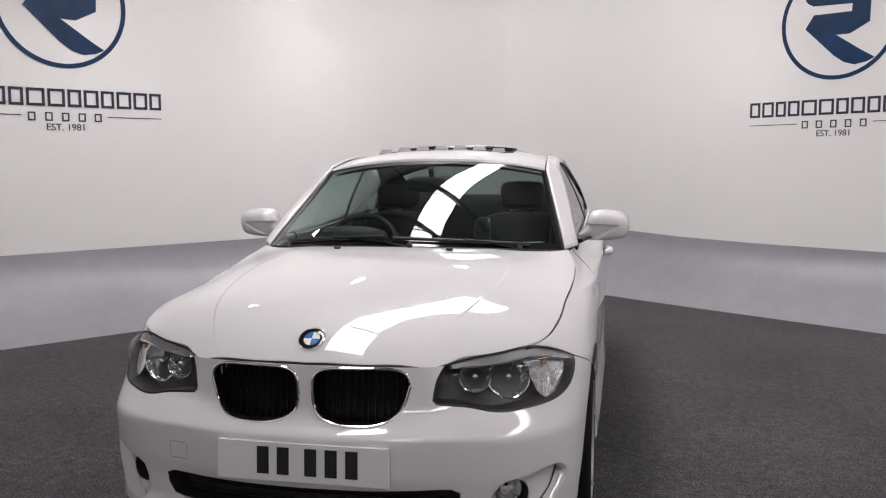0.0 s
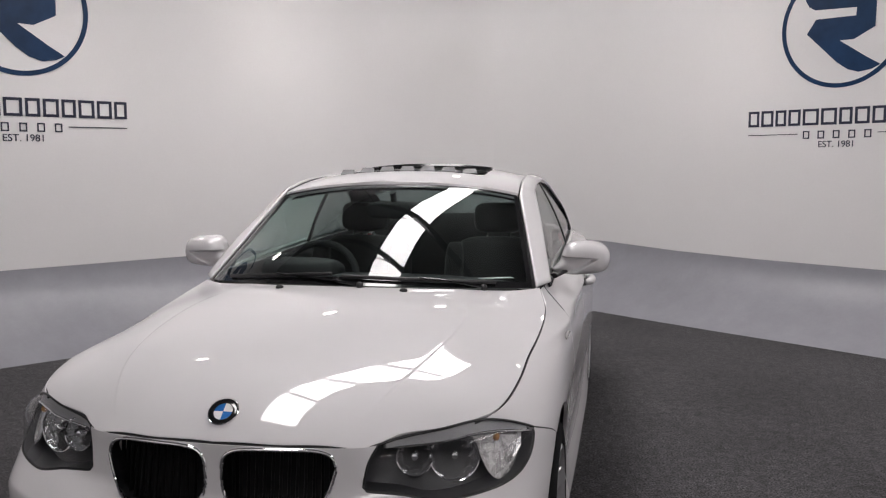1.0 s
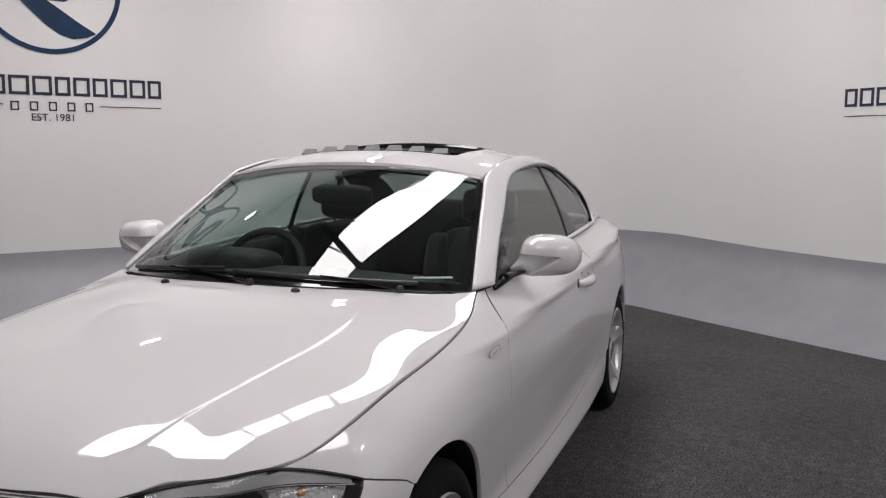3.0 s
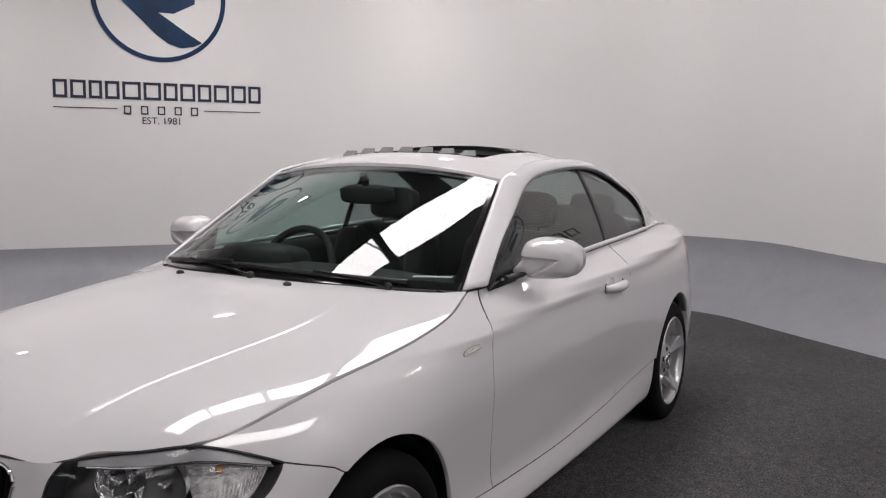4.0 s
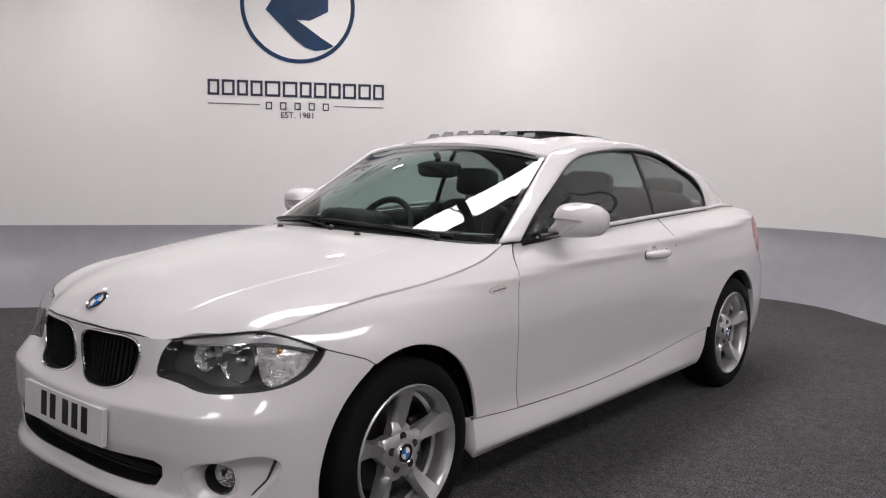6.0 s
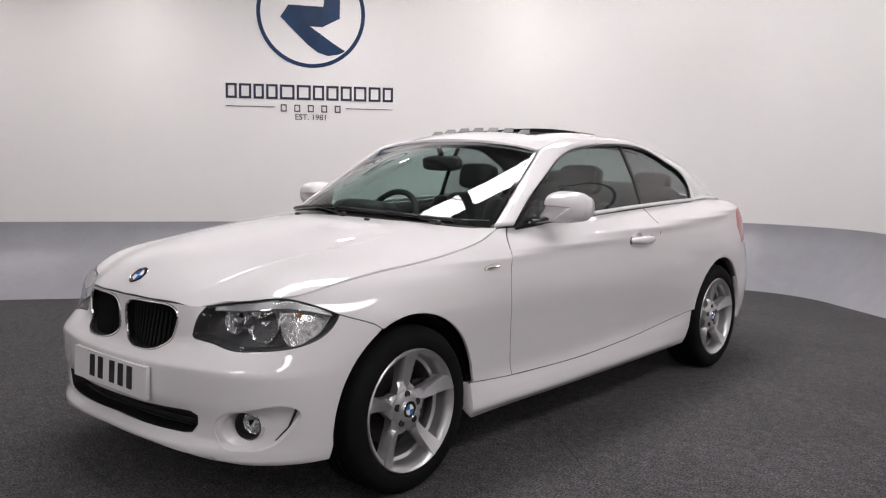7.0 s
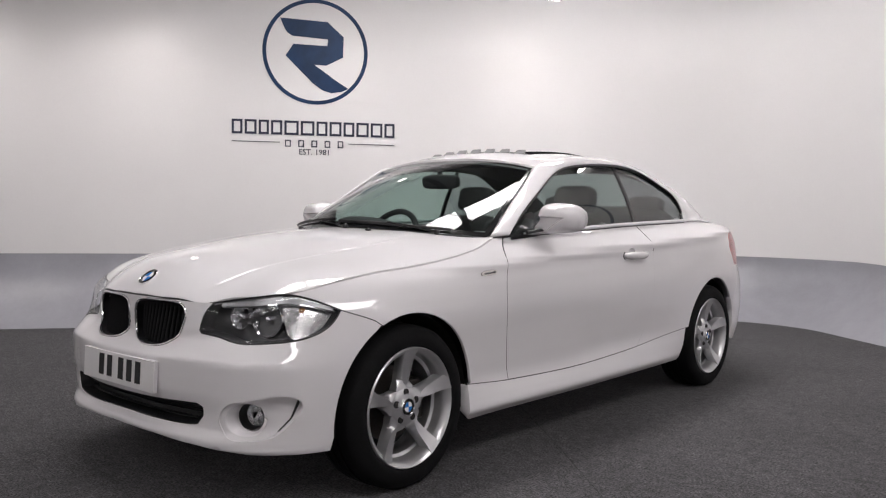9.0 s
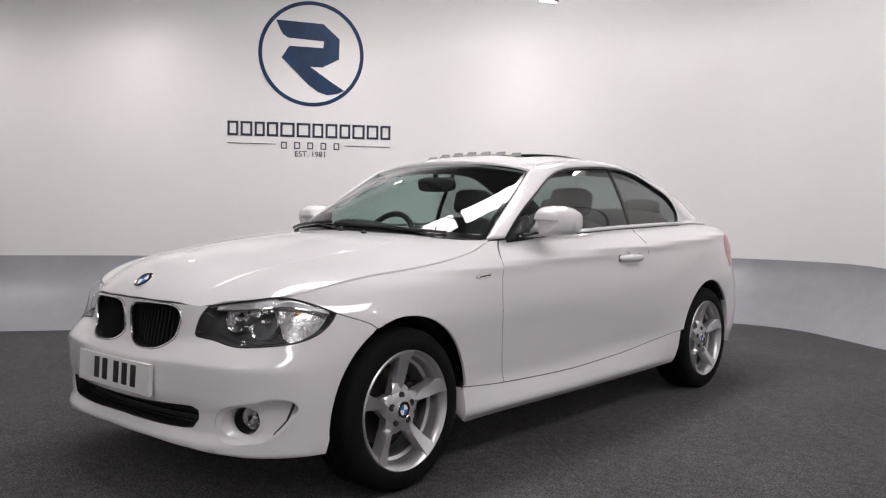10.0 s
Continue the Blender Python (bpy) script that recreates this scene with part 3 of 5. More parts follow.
def well(name, outline, depth, mat, parent, label="", rim=0.004, inner=-0.001):
    """A sunk floor with straight walls behind an opening in the body."""
    base = skin(name, outline, lambda s, z: side(s, z, depth), mat, parent, label, gap=-0.001, lip=0.0)
    p = shrink(thin_out(outline, 0.012), inner)
    a, b = side(p[:, 0], p[:, 1], depth), side(p[:, 0], p[:, 1], rim)
    n = len(p)
    faces = [(i, (i + 1) % n, n + (i + 1) % n, n + i) for i in range(n)]
    link("well_wall", np.concatenate([a, b]), faces, mat, base)
    return base


def patch(name, grid, mat, parent, label="", thick=0.0):
    """A panel from a grid of points (rows by columns)."""
    g = np.asarray(grid)
    r, c = g.shape[:2]
    faces = [(i * c + j, i * c + j + 1, (i + 1) * c + j + 1, (i + 1) * c + j) for i in range(r - 1) for j in range(c - 1)]
    ob = link(name, g.reshape(-1, 3), faces, mat, parent, label)
    if thick:
        mod = ob.modifiers.new("thickness", "SOLIDIFY")
        mod.thickness, mod.offset = thick, -1
    return ob


# ---- outlines on the flank, as (plan length, height) ----
def sz(points):
    """(y, z) on the flank to the surface's own coordinates."""
    return [(s_at_y(y, z), z) for y, z in points]


def fz(points):
    """(x, z) on the nose to the surface's own coordinates."""
    return [(s_at_x(x, z), z) for x, z in points]


def smooth_line(points, n=24):
    p = np.array(points, float)
    w = np.r_[0, np.cumsum(np.hypot(*np.diff(p, axis=0).T))]
    t = np.linspace(0, w[-1], n)
    return list(zip(cubic(list(zip(w, p[:, 0])))(t), cubic(list(zip(w, p[:, 1])))(t)))


ARCH = 0.357
HUB = 0.31
FLOOR_GAP = 0.206


def arc(yc, a0, a1, r=ARCH, n=28):
    return [(yc + r * math.cos(radians(a0 + (a1 - a0) * k / n)), HUB + r * math.sin(radians(a0 + (a1 - a0) * k / n))) for k in range(n + 1)]


bonnet_edge = smooth_line([(-0.46, 0.752), (-0.25, 0.798), (0.05, 0.828), (0.36, 0.868), (0.52, 0.902), (0.638, 0.936)])
lamp_top = smooth_line(fz([(0.397, 0.715), (0.49, 0.732), (0.57, 0.745)]) + sz([(-0.462, 0.752), (-0.375, 0.728), (-0.312, 0.698)]))
lamp_low = smooth_line(sz([(-0.312, 0.698), (-0.36, 0.648), (-0.431, 0.612)]) + fz([(0.628, 0.590), (0.565, 0.587), (0.52, 0.593), (0.47, 0.603), (0.42, 0.607), (0.393, 0.6085), (0.377, 0.611), (0.3695, 0.618), (0.370, 0.635), (0.379, 0.68), (0.392, 0.706)]), 48)
lamp_shape = lamp_top[:-1] + lamp_low
apex = s_at_y(-0.462, 0.752)
door_front = smooth_line([(0.70, 0.937), (0.622, 0.87), (0.580, 0.77), (0.570, 0.66), (0.580, 0.56), (0.594, 0.44), (0.610, 0.330)])
door_rear = smooth_line([(1.85, 0.988), (1.872, 0.90), (1.868, 0.78), (1.858, 0.65), (1.835, 0.51), (1.79, 0.42), (1.72, 0.350)])
belt = steady([(0.70, 0.937), (1.2, 0.962), (1.83, 0.988), (2.46, 1.004), (2.75, 1.006), (2.95, 0.998)])
sill_top = steady([(0.29, 0.352), (0.62, 0.329), (1.05, 0.322), (1.575, 0.341), (2.14, 0.387), (2.32, 0.40)])
YS = lambda a, b, n=16: np.linspace(a, b, n)

# ---- nose ----
kidney = []
for k in range(64):
    c_, s_ = math.cos(2 * math.pi * k / 64), math.sin(2 * math.pi * k / 64)
    e_ = 2 / (4.6 if s_ > 0 else 2.9)
    x_ = 0.164 + 0.142 * math.copysign(abs(c_) ** e_, c_)
    z_ = 0.634 + 0.081 * math.copysign(abs(s_) ** e_, s_)
    kidney.append((x_ - 0.030 * max(0.0, (x_ - 0.1) / 0.2) * max(0.0, (0.66 - z_) / 0.10), z_))
kidney_s = fz(kidney)
flip = lambda pts: [(-a, b) for a, b in pts][::-1]
intake = [(-0.43, 0.380), (-0.2, 0.374), (0, 0.372), (0.2, 0.374), (0.43, 0.380), (0.458, 0.368), (0.455, 0.335), (0.43, 0.304), (0.39, 0.297), (0.2, 0.298), (0, 0.300), (-0.2, 0.298), (-0.39, 0.297), (-0.43, 0.304), (-0.455, 0.335), (-0.458, 0.368)]
intake_s = [(math.copysign(s_at_x(abs(x), z), x), z) for x, z in intake]
fog_hole = smooth_line(fz([(0.519, 0.318), (0.524, 0.350), (0.556, 0.384), (0.63, 0.403)]) + sz([(-0.49, 0.410), (-0.4705, 0.392), (-0.493, 0.335), (-0.53, 0.287)]) + fz([(0.605, 0.262), (0.548, 0.274), (0.519, 0.318)]), 48)[:-1]
half = fz([(0.0, 0.722), (0.15, 0.7225), (0.30, 0.7185), (0.397, 0.7165)]) + lamp_low[::-1][0:1] + lamp_low[::-1][1:] + sz([(-0.224, 0.668), (-0.187, 0.654), (-0.160, 0.636)])
half += sz(arc(0, 117, 188, n=20)[1:]) + sz([(-0.362, 0.212), (-0.42, 0.212)]) + fz([(0.62, 0.216), (0.52, 0.226), (0.42, 0.240), (0.25, 0.254), (0.0, 0.262)])
bumper_shape = half + [(-a, b) for a, b in half[-2:0:-1]]
front_bumper = skin("front_bumper", bumper_shape, side, M_PAINT, car, "glossy white front bumper",
                    holes=[kidney_s, flip(kidney_s), intake_s, fog_hole, flip(fog_hole)], lip=0.05, step=0.013, edge=0.01)

# ---- bonnet ----
# heights that pull the bonnet's spline sheet, from the middle outwards, each row from the nose back to the screen
BON_HEIGHT = ((0.1690, 0.5374, 0.7800, 0.8703, 0.8930, 0.9174, 0.9397, 0.9582, 0.9729, 0.9845, 0.9935, 0.9999),
              (0.1608, 0.5352, 0.7710, 0.8568, 0.8862, 0.9131, 0.9362, 0.9549, 0.9699, 0.9818, 0.9911, 0.9980),
              (0.1159, 0.5087, 0.7464, 0.8347, 0.8722, 0.9017, 0.9255, 0.9451, 0.9609, 0.9737, 0.9842, 0.9924),
              (-0.0239, 0.3726, 0.6305, 0.8031, 0.8482, 0.8810, 0.9075, 0.9297, 0.9459, 0.9601, 0.9728, 0.9832),
              (-0.2521, 0.1883, 0.5325, 0.7967, 0.8418, 0.8557, 0.8733, 0.8978, 0.9159, 0.9340, 0.9635, 0.9949),
              (-0.5351, -0.0247, 0.3866, 0.6788, 0.7824, 0.8130, 0.8180, 0.8376, 0.8637, 0.8951, 0.9473, 1.0111),
              (-0.8617, -0.2936, 0.1510, 0.4546, 0.6082, 0.6765, 0.7079, 0.7404, 0.7838, 0.8405, 0.9189, 1.0169),
              (-1.2362, -0.6353, -0.1765, 0.1416, 0.3391, 0.4571, 0.5346, 0.6015, 0.6754, 0.7653, 0.8760, 1.0086))
BON_KINK = 0.0264


def hats(x, n):
    """The n even cubic splines over 0 to 1."""
    s = np.clip(x, 0, 1) * (n - 3)
    far = [np.abs(s - (i - 1)) for i in range(n)]
    return [np.where(q < 1, 2 / 3 - q * q + q ** 3 / 2, np.where(q < 2, (2 - q) ** 3 / 6, 0.0)) for q in far]


def bonnet_at(u, v):
    """u: -1..1 across, v: 0 at the nose to 1 at the screen."""
    u, v = np.asarray(u, float), np.asarray(v, float)
    a = np.abs(u)
    yf = BON_YF(a)
    x, y = u * BON_W(v), yf + (0.33 + 0.305 * a ** 2.2 - yf) * v
    wide, along = hats((x / 0.90 + 1) / 2, 15), hats((y + 0.82) / 1.52, 12)
    across = [wide[7]] + [wide[7 - i] + wide[7 + i] for i in range(1, 8)]
    z = sum(k * p * q for row, p in zip(BON_HEIGHT, across) for k, q in zip(row, along))
    crease = 0.4554 + 0.7777 * v - 0.6657 * v * v
    fold = lambda x: 0.012 * np.log1p(np.exp(np.clip(x / 0.012, -60, 60)))
    z = z - BON_KINK * np.clip(v * 6, 0, 1) * (fold(a - crease) - fold(1 - crease) * a ** 4)
    z = z + 0.0021 / (1 + np.exp(np.clip((a - crease) / 0.0024, -60, 60))) * np.clip(v * 6, 0, 1) * np.clip((0.86 - v) * 6, 0, 1)
    return np.stack([x, y, z], -1)


_front = fz([(0.0, 0.724), (0.15, 0.7245), (0.30, 0.7205), (0.36, 0.718)]) + [p for p in lamp_top if p[0] <= apex][::3] + [(apex, 0.754)]
_front = side(np.array([p[0] for p in _front]), np.array([p[1] for p in _front]))
_front = _front[np.r_[True, np.diff(_front[:, 0]) > 0.012]]
_w0 = _front[-1, 0]
BON_YF = steady([(x / _w0, y + 0.002) for x, y in zip(_front[:, 0], _front[:, 1])])
_e = np.array([on_side(y, z) for y, z in bonnet_edge])
BON_W = steady([((y - _e[0, 1]) / (_e[-1, 1] - _e[0, 1]), x - 0.003) for x, y in zip(_e[:, 0], _e[:, 1])])
_cv = np.arange(0.012, 0.985, 0.011)
_crease = np.concatenate([np.stack([side_ * (0.4554 + 0.7777 * _cv - 0.6657 * _cv ** 2 + off * 0.0024), _cv], 1) for side_ in (-1, 1) for off in (-6.5, -4.2, -2.8, -1.8, -0.9, 0, 0.9, 1.8, 2.8, 4.2, 6.5)])
bonnet = skin("bonnet", [(-1, 0), (-0.5, 0), (0, 0), (0.5, 0), (1, 0), (1, 0.5), (1, 1), (0.5, 1), (0, 1), (-0.5, 1), (-1, 1), (-1, 0.5)], bonnet_at, M_PAINT, car, "glossy white bonnet with soft creases", step=0.0125, edge=0.012, gap=0.001, lip=0.02, extra=_crease, e=8e-4)


# ---- flanks, once for each side ----
CUP_AT = (s_at_y(1.640, 0.842), 0.842)
HANDLE_CUP = [(CUP_AT[0] + 0.040 * math.cos(a), CUP_AT[1] + 0.030 * math.sin(a)) for a in np.linspace(0, 2 * math.pi, 29)[:-1]]


def flank(sgn):
    """Wing, door, quarter panel, sill and glass of one side."""
    def skin_s(name, pts, label="", holes=(), **kw):
        return skin(name, pts if sgn > 0 else flip(pts), side, M_PAINT, car, label, holes=[h if sgn > 0 else flip(h) for h in holes], step=0.012, **kw)
    top = sz(bonnet_edge)
    tip_to_apex = [p for p in lamp_top if p[0] >= apex][::-1]
    wing = sz([(-0.160, 0.636), (-0.187, 0.654), (-0.224, 0.668)]) + tip_to_apex + top[1:] + sz([(0.70, 0.937)]) + sz(door_front[1:]) + sz([(y, float(sill_top(y))) for y in YS(0.59, 0.33, 6)])
    wing += sz(arc(0, 7, 115, n=22))
    skin_s("front_wing", wing, "white front wing with wheel arch")
    door = sz([(y, float(belt(y))) for y in YS(0.70, 1.85)]) + sz([(y + 0.0032, z) for y, z in door_rear[1:]]) + sz([(y, float(sill_top(y))) for y in YS(1.70, 0.63)]) + sz(door_front[::-1][:-1])
    d = skin_s("door", door, "white closed coupe door", gap=0.0026, holes=[HANDLE_CUP])
    quarter = sz([(y, float(belt(y)) + 0.002 * min(max((y - 2.47) / 0.06, 0), 1)) for y in YS(1.85, 2.95, 30)]) + sz([(3.08, 0.985), (3.16, 0.965), (3.055, 0.93), (2.99, 0.84), (3.06, 0.73), (3.10, 0.62), (3.02, 0.52)])
    quarter += sz(arc(2.66, 36, 166, n=28)) + sz([(y, float(sill_top(y))) for y in YS(2.28, 1.74, 10)]) + sz(door_rear[::-1][:-1])
    skin_s("rear_quarter_panel", quarter, "white rear quarter panel with wheel arch")
    sill = sz([(y, float(sill_top(y))) for y in YS(0.335, 2.28, 24)]) + sz([(2.255, 0.30), (2.2, FLOOR_GAP + 0.012), (1.3, FLOOR_GAP), (0.352, FLOOR_GAP - 0.006), (0.328, 0.212)])
    skin_s("sill_skirt", sill, "white side skirt under the door", lip=0.05)
    return d


doors = {1: flank(1), -1: flank(-1)}

# ---- tail ----
tail = sz([(3.02, 0.52), (3.10, 0.62), (3.06, 0.73)]) + [(s, 0.72) for s in np.linspace(s_side(3.25), _s[-4] - 0.001, 8)]
low = [(s, 0.24) for s in np.linspace(_s[-4] - 0.001, s_side(3.1), 10)] + sz([(3.0, 0.26)]) + sz(arc(2.66, 0, 37, n=8))
for sgn in (1, -1):
    pts = tail + low
    skin("rear_bumper", pts if sgn > 0 else flip(pts), side, M_PAINT, car, "white rear bumper", lip=0.03)
    lamp = sz([(3.06, 0.73), (2.99, 0.84), (3.055, 0.93), (3.20, 0.945)]) + [(s_side(3.46), 0.93), (s_side(3.47), 0.74)]
    skin("tail_light", lamp if sgn > 0 else flip(lamp), side, M_RED, car, "red tail light lens", lip=0.03)
    pts = sz([(3.16, 0.965), (3.25, 0.960)]) + [(s, 0.955) for s in np.linspace(s_side(3.46), _s[-4] - 0.001, 8)] + [(s, 0.725) for s in np.linspace(_s[-4] - 0.001, s_side(3.475), 6)] + [(s_side(3.465), 0.935)] + sz([(3.20, 0.95), (3.06, 0.934)])
    skin("boot_panel", pts if sgn > 0 else flip(pts), side, M_PAINT, car, "white boot panel")

# ---- greenhouse curves (near side) ----
SCREEN_LOW = lambda u: np.stack([0.665 * u, 0.335 + 0.302 * np.abs(u) ** 2.2, 0.972 - 0.036 * u * u], -1)
SCREEN_TOP = lambda u: np.stack([0.540 * u, 1.115 + 0.022 * u * u, 1.318 - 0.049 * np.abs(u) ** 2.6], -1)


def screen_at(u, v):
    u, v = np.asarray(u, float), np.asarray(v, float)
    a, b = SCREEN_LOW(u), SCREEN_TOP(u)
    p = a + (b - a) * v[..., None]
    q, w = np.clip(u * u, 0, 1), 2 * np.clip(v, 0, 1) - 1
    bulge = np.sin(np.pi * np.clip(v, 0, 1)) * (1 - q) * (0.042 - 0.0922 * q + 0.0635 * q * q + 0.0044 * w - 0.0514 * q * w + 0.0109 * w * w)
    return p + np.stack([0 * u, -0.6 * bulge, 0.8 * bulge], -1)


RAIL = curve3([(0.544, 1.145, 1.277), (0.530, 1.35, 1.316), (0.522, 1.62, 1.339), (0.518, 1.90, 1.339), (0.518, 2.15, 1.316), (0.522, 2.42, 1.262)])
CPIL = curve3([(0.522, 2.42, 1.262), (0.542, 2.65, 1.192), (0.568, 2.85, 1.096), (0.590, 2.97, 1.014)])
APIL = lambda t: screen_at(1.0 + 0 * np.asarray(t), np.asarray(t)) + np.stack([0.002 + 0 * np.asarray(t), 0.002 + 0 * np.asarray(t), -0.002 + 0 * np.asarray(t)], -1)
DLO = curve3([(0.712, 0.715, 0.945), (0.672, 0.90, 1.073), (0.645, 1.035, 1.148), (0.612, 1.18, 1.225), (0.588, 1.31, 1.270), (0.577, 1.46, 1.294), (0.572, 1.66, 1.309),
              (0.572, 1.92, 1.311), (0.579, 2.07, 1.295), (0.596, 2.20, 1.258), (0.618, 2.33, 1.208), (0.641, 2.433, 1.157), (0.668, 2.476, 1.088), (0.694, 2.470, 1.012)])


def outer_line(w):
    """Screen edge, roof edge and rear window edge in one, over 0..1."""
    w = np.asarray(w, float)
    return np.where((w < 0.33)[:, None], APIL(np.clip(w / 0.33, 0, 1)), np.where((w < 0.80)[:, None], RAIL(np.clip((w - 0.33) / 0.47, 0, 1)), CPIL(np.clip((w - 0.80) / 0.20, 0, 1))))


W = np.linspace(0, 1, 80)
DLO_W = steady([(0, 0), (0.33, 0.30), (0.55, 0.53), (0.80, 0.90), (1, 1)])
outer, inner = outer_line(W), DLO(DLO_W(W))
_t = np.linspace(0, 1, 9)
frame_grid = np.stack([outer + (inner - outer) * t + np.stack([0.005 * np.sin(np.pi * t) * (1 + 0.6 * np.clip((W - 0.3) / 0.2, 0, 1)) + 0 * W, 0 * W, 0.003 * np.sin(np.pi * t) * (1 + 0.6 * np.clip((W - 0.3) / 0.2, 0, 1)) + 0 * W], -1) for t in _t])
foot_line = np.array([on_side(y, float(belt(y)) - 0.0005) for y in np.linspace(2.95, 2.47, 9)])
foot = np.stack([frame_grid[:, -1] + (foot_line - frame_grid[:, -1]) * t for t in (0.33, 0.67, 1.0)], 1)
frame_grid = np.concatenate([frame_grid, foot], 1)
mirror = lambda g: np.asarray(g) * [-1, 1, 1]
for sgn in (1, -1):
    g = frame_grid if sgn > 0 else mirror(frame_grid)[:, ::-1]
    pillar = patch("side_frame", g, M_PAINT, car, "white windscreen pillar and roof rail", 0.012)
    k = 6
    line = frame_grid[k, 2:70] * [sgn, 1, 1] + np.array([0.0012 * sgn, -0.0005, 0.0008])
    part("door_frame_seam", tube(line, 0.0022, sides=6), M_BLACK, pillar, "dark door frame seam")
    line = outer[27:64] * [sgn, 1, 1] + np.array([-0.002 * sgn, 0, 0.0012])
    part("roof_seam", tube(line, 0.0026, sides=6), M_BLACK, pillar, "dark roof seam")

# ---- roof ----
U = np.linspace(-1, 1, 41)
ROOF_MID = steady([(1.13, 1.326), (1.3, 1.365), (1.5, 1.388), (1.75, 1.400), (2.0, 1.396), (2.25, 1.380), (2.42, 1.352)])


def roof_at(u, v):
    u, v = np.asarray(u, float), np.asarray(v, float)
    e = RAIL(np.clip(v, 0, 1))
    y = e[..., 1] + (np.clip(v, 0, 1) - 0.5) * 0.04 * (1 - u * u) - (1 - v) * 0.02 * (1 - u * u)
    a = np.abs(u)
    z = e[..., 2] + (ROOF_MID(e[..., 1]) - e[..., 2]) * (1 - a ** 2.3)
    return np.stack([u * (e[..., 0] - 0.004), y, z], -1)


SUN_U, SUN_V0, SUN_V1 = 0.68, 0.17, 0.56
hole = [(-SUN_U, SUN_V0 + 0.02), (-SUN_U + 0.05, SUN_V0), (0, SUN_V0 - 0.01), (SUN_U - 0.05, SUN_V0), (SUN_U, SUN_V0 + 0.02), (SUN_U, SUN_V1 - 0.02), (SUN_U - 0.05, SUN_V1), (0, SUN_V1 + 0.005), (-SUN_U + 0.05, SUN_V1), (-SUN_U, SUN_V1 - 0.02)]
skin("roof", [(-1, 0), (0, 0), (1, 0), (1, 1), (0, 1), (-1, 1)], roof_at, M_PAINT, car, "white roof with an open sunroof", holes=[hole], step=0.04, edge=0.02, gap=0.001, lip=0.03)

# ---- windscreen and rear window ----
V = np.linspace(0, 1, 25)
uu, vv = np.meshgrid(np.linspace(-0.962, 0.962, 49), np.linspace(0.055, 0.965, 25))
windscreen = patch("windscreen", screen_at(uu, vv), M_GLASS, car, "clear green tinted windscreen")
windscreen.visible_shadow = False
bm = bmesh.new()
for u0, u1, v0, v1 in ((-0.985, 0.985, 0.0, 0.055), (-0.988, 0.988, 0.965, 0.990), (-0.988, -0.962, 0.055, 0.965), (0.962, 0.988, 0.055, 0.965)):
    uu, vv = np.meshgrid(np.linspace(u0, u1, 40 if u1 - u0 > 1 else 3), np.linspace(v0, v1, 4 if u1 - u0 > 1 else 24))
    g = screen_at(uu, vv)
    vs = [[bm.verts.new(p) for p in row] for row in g]
    for r0, r1 in zip(vs, vs[1:]):
        for j in range(len(r0) - 1):
            bm.faces.new((r0[j], r0[j + 1], r1[j + 1], r1[j]))
part("windscreen_border", bm, M_GLOSSB, windscreen, "black printed windscreen border")
rear_top = lambda u: np.stack([0.515 * u, 2.45 - 0.03 * u * u, 1.335 - 0.078 * u * u], -1)
rear_low = lambda u: np.stack([0.575 * u, 3.0 - 0.03 * u * u, 1.040 - 0.03 * u * u], -1)
t_ = np.linspace(0, 1, 12)
g = np.stack([rear_top(U) + (rear_low(U) - rear_top(U)) * t + np.array([0, 0.01, 0.025]) * math.sin(math.pi * t) for t in t_])
patch("rear_window", g, M_DARKGLASS, car, "tinted rear window").visible_shadow = False
boot_rows = [(2.97, 1.036, 0.628), (3.07, 1.020, 0.640), (3.15, 1.008, 0.642), (3.30, 0.992, 0.60), (3.45, 0.982, 0.52), (3.575, 0.974, 0.40)]
g = np.stack([np.stack([w * U, y - 0.05 * U * U * (y > 3.3), z - 0.042 * np.abs(U) ** 3], -1) for y, z, w in boot_rows])
patch("boot_lid", g, M_PAINT, car, "white boot lid", 0.02)


# ---- side glass ----
def window_at(u, v):
    """u: y along, v: 0 at the belt to 1 at the frame."""
    k = np.linspace(0, 1, 200)
    d = DLO(k)
    d[:, 1] = np.maximum.accumulate(d[:, 1]) + 1e-6 * np.arange(200)
    low_x = np.interp(u, [0.70, 1.2, 1.83, 2.46], [0.722, 0.722, 0.722, 0.702])
    low = np.stack([low_x, u, belt(u) - 0.01], -1)
    top = np.stack([np.interp(u, d[:, 1], d[:, 0]), u, np.interp(u, d[:, 1], d[:, 2])], -1)
    p = low + (top - low) * np.asarray(v)[..., None]
    p[..., 0] += 0.012 * np.sin(np.pi * np.asarray(v)) - 0.010
    return p


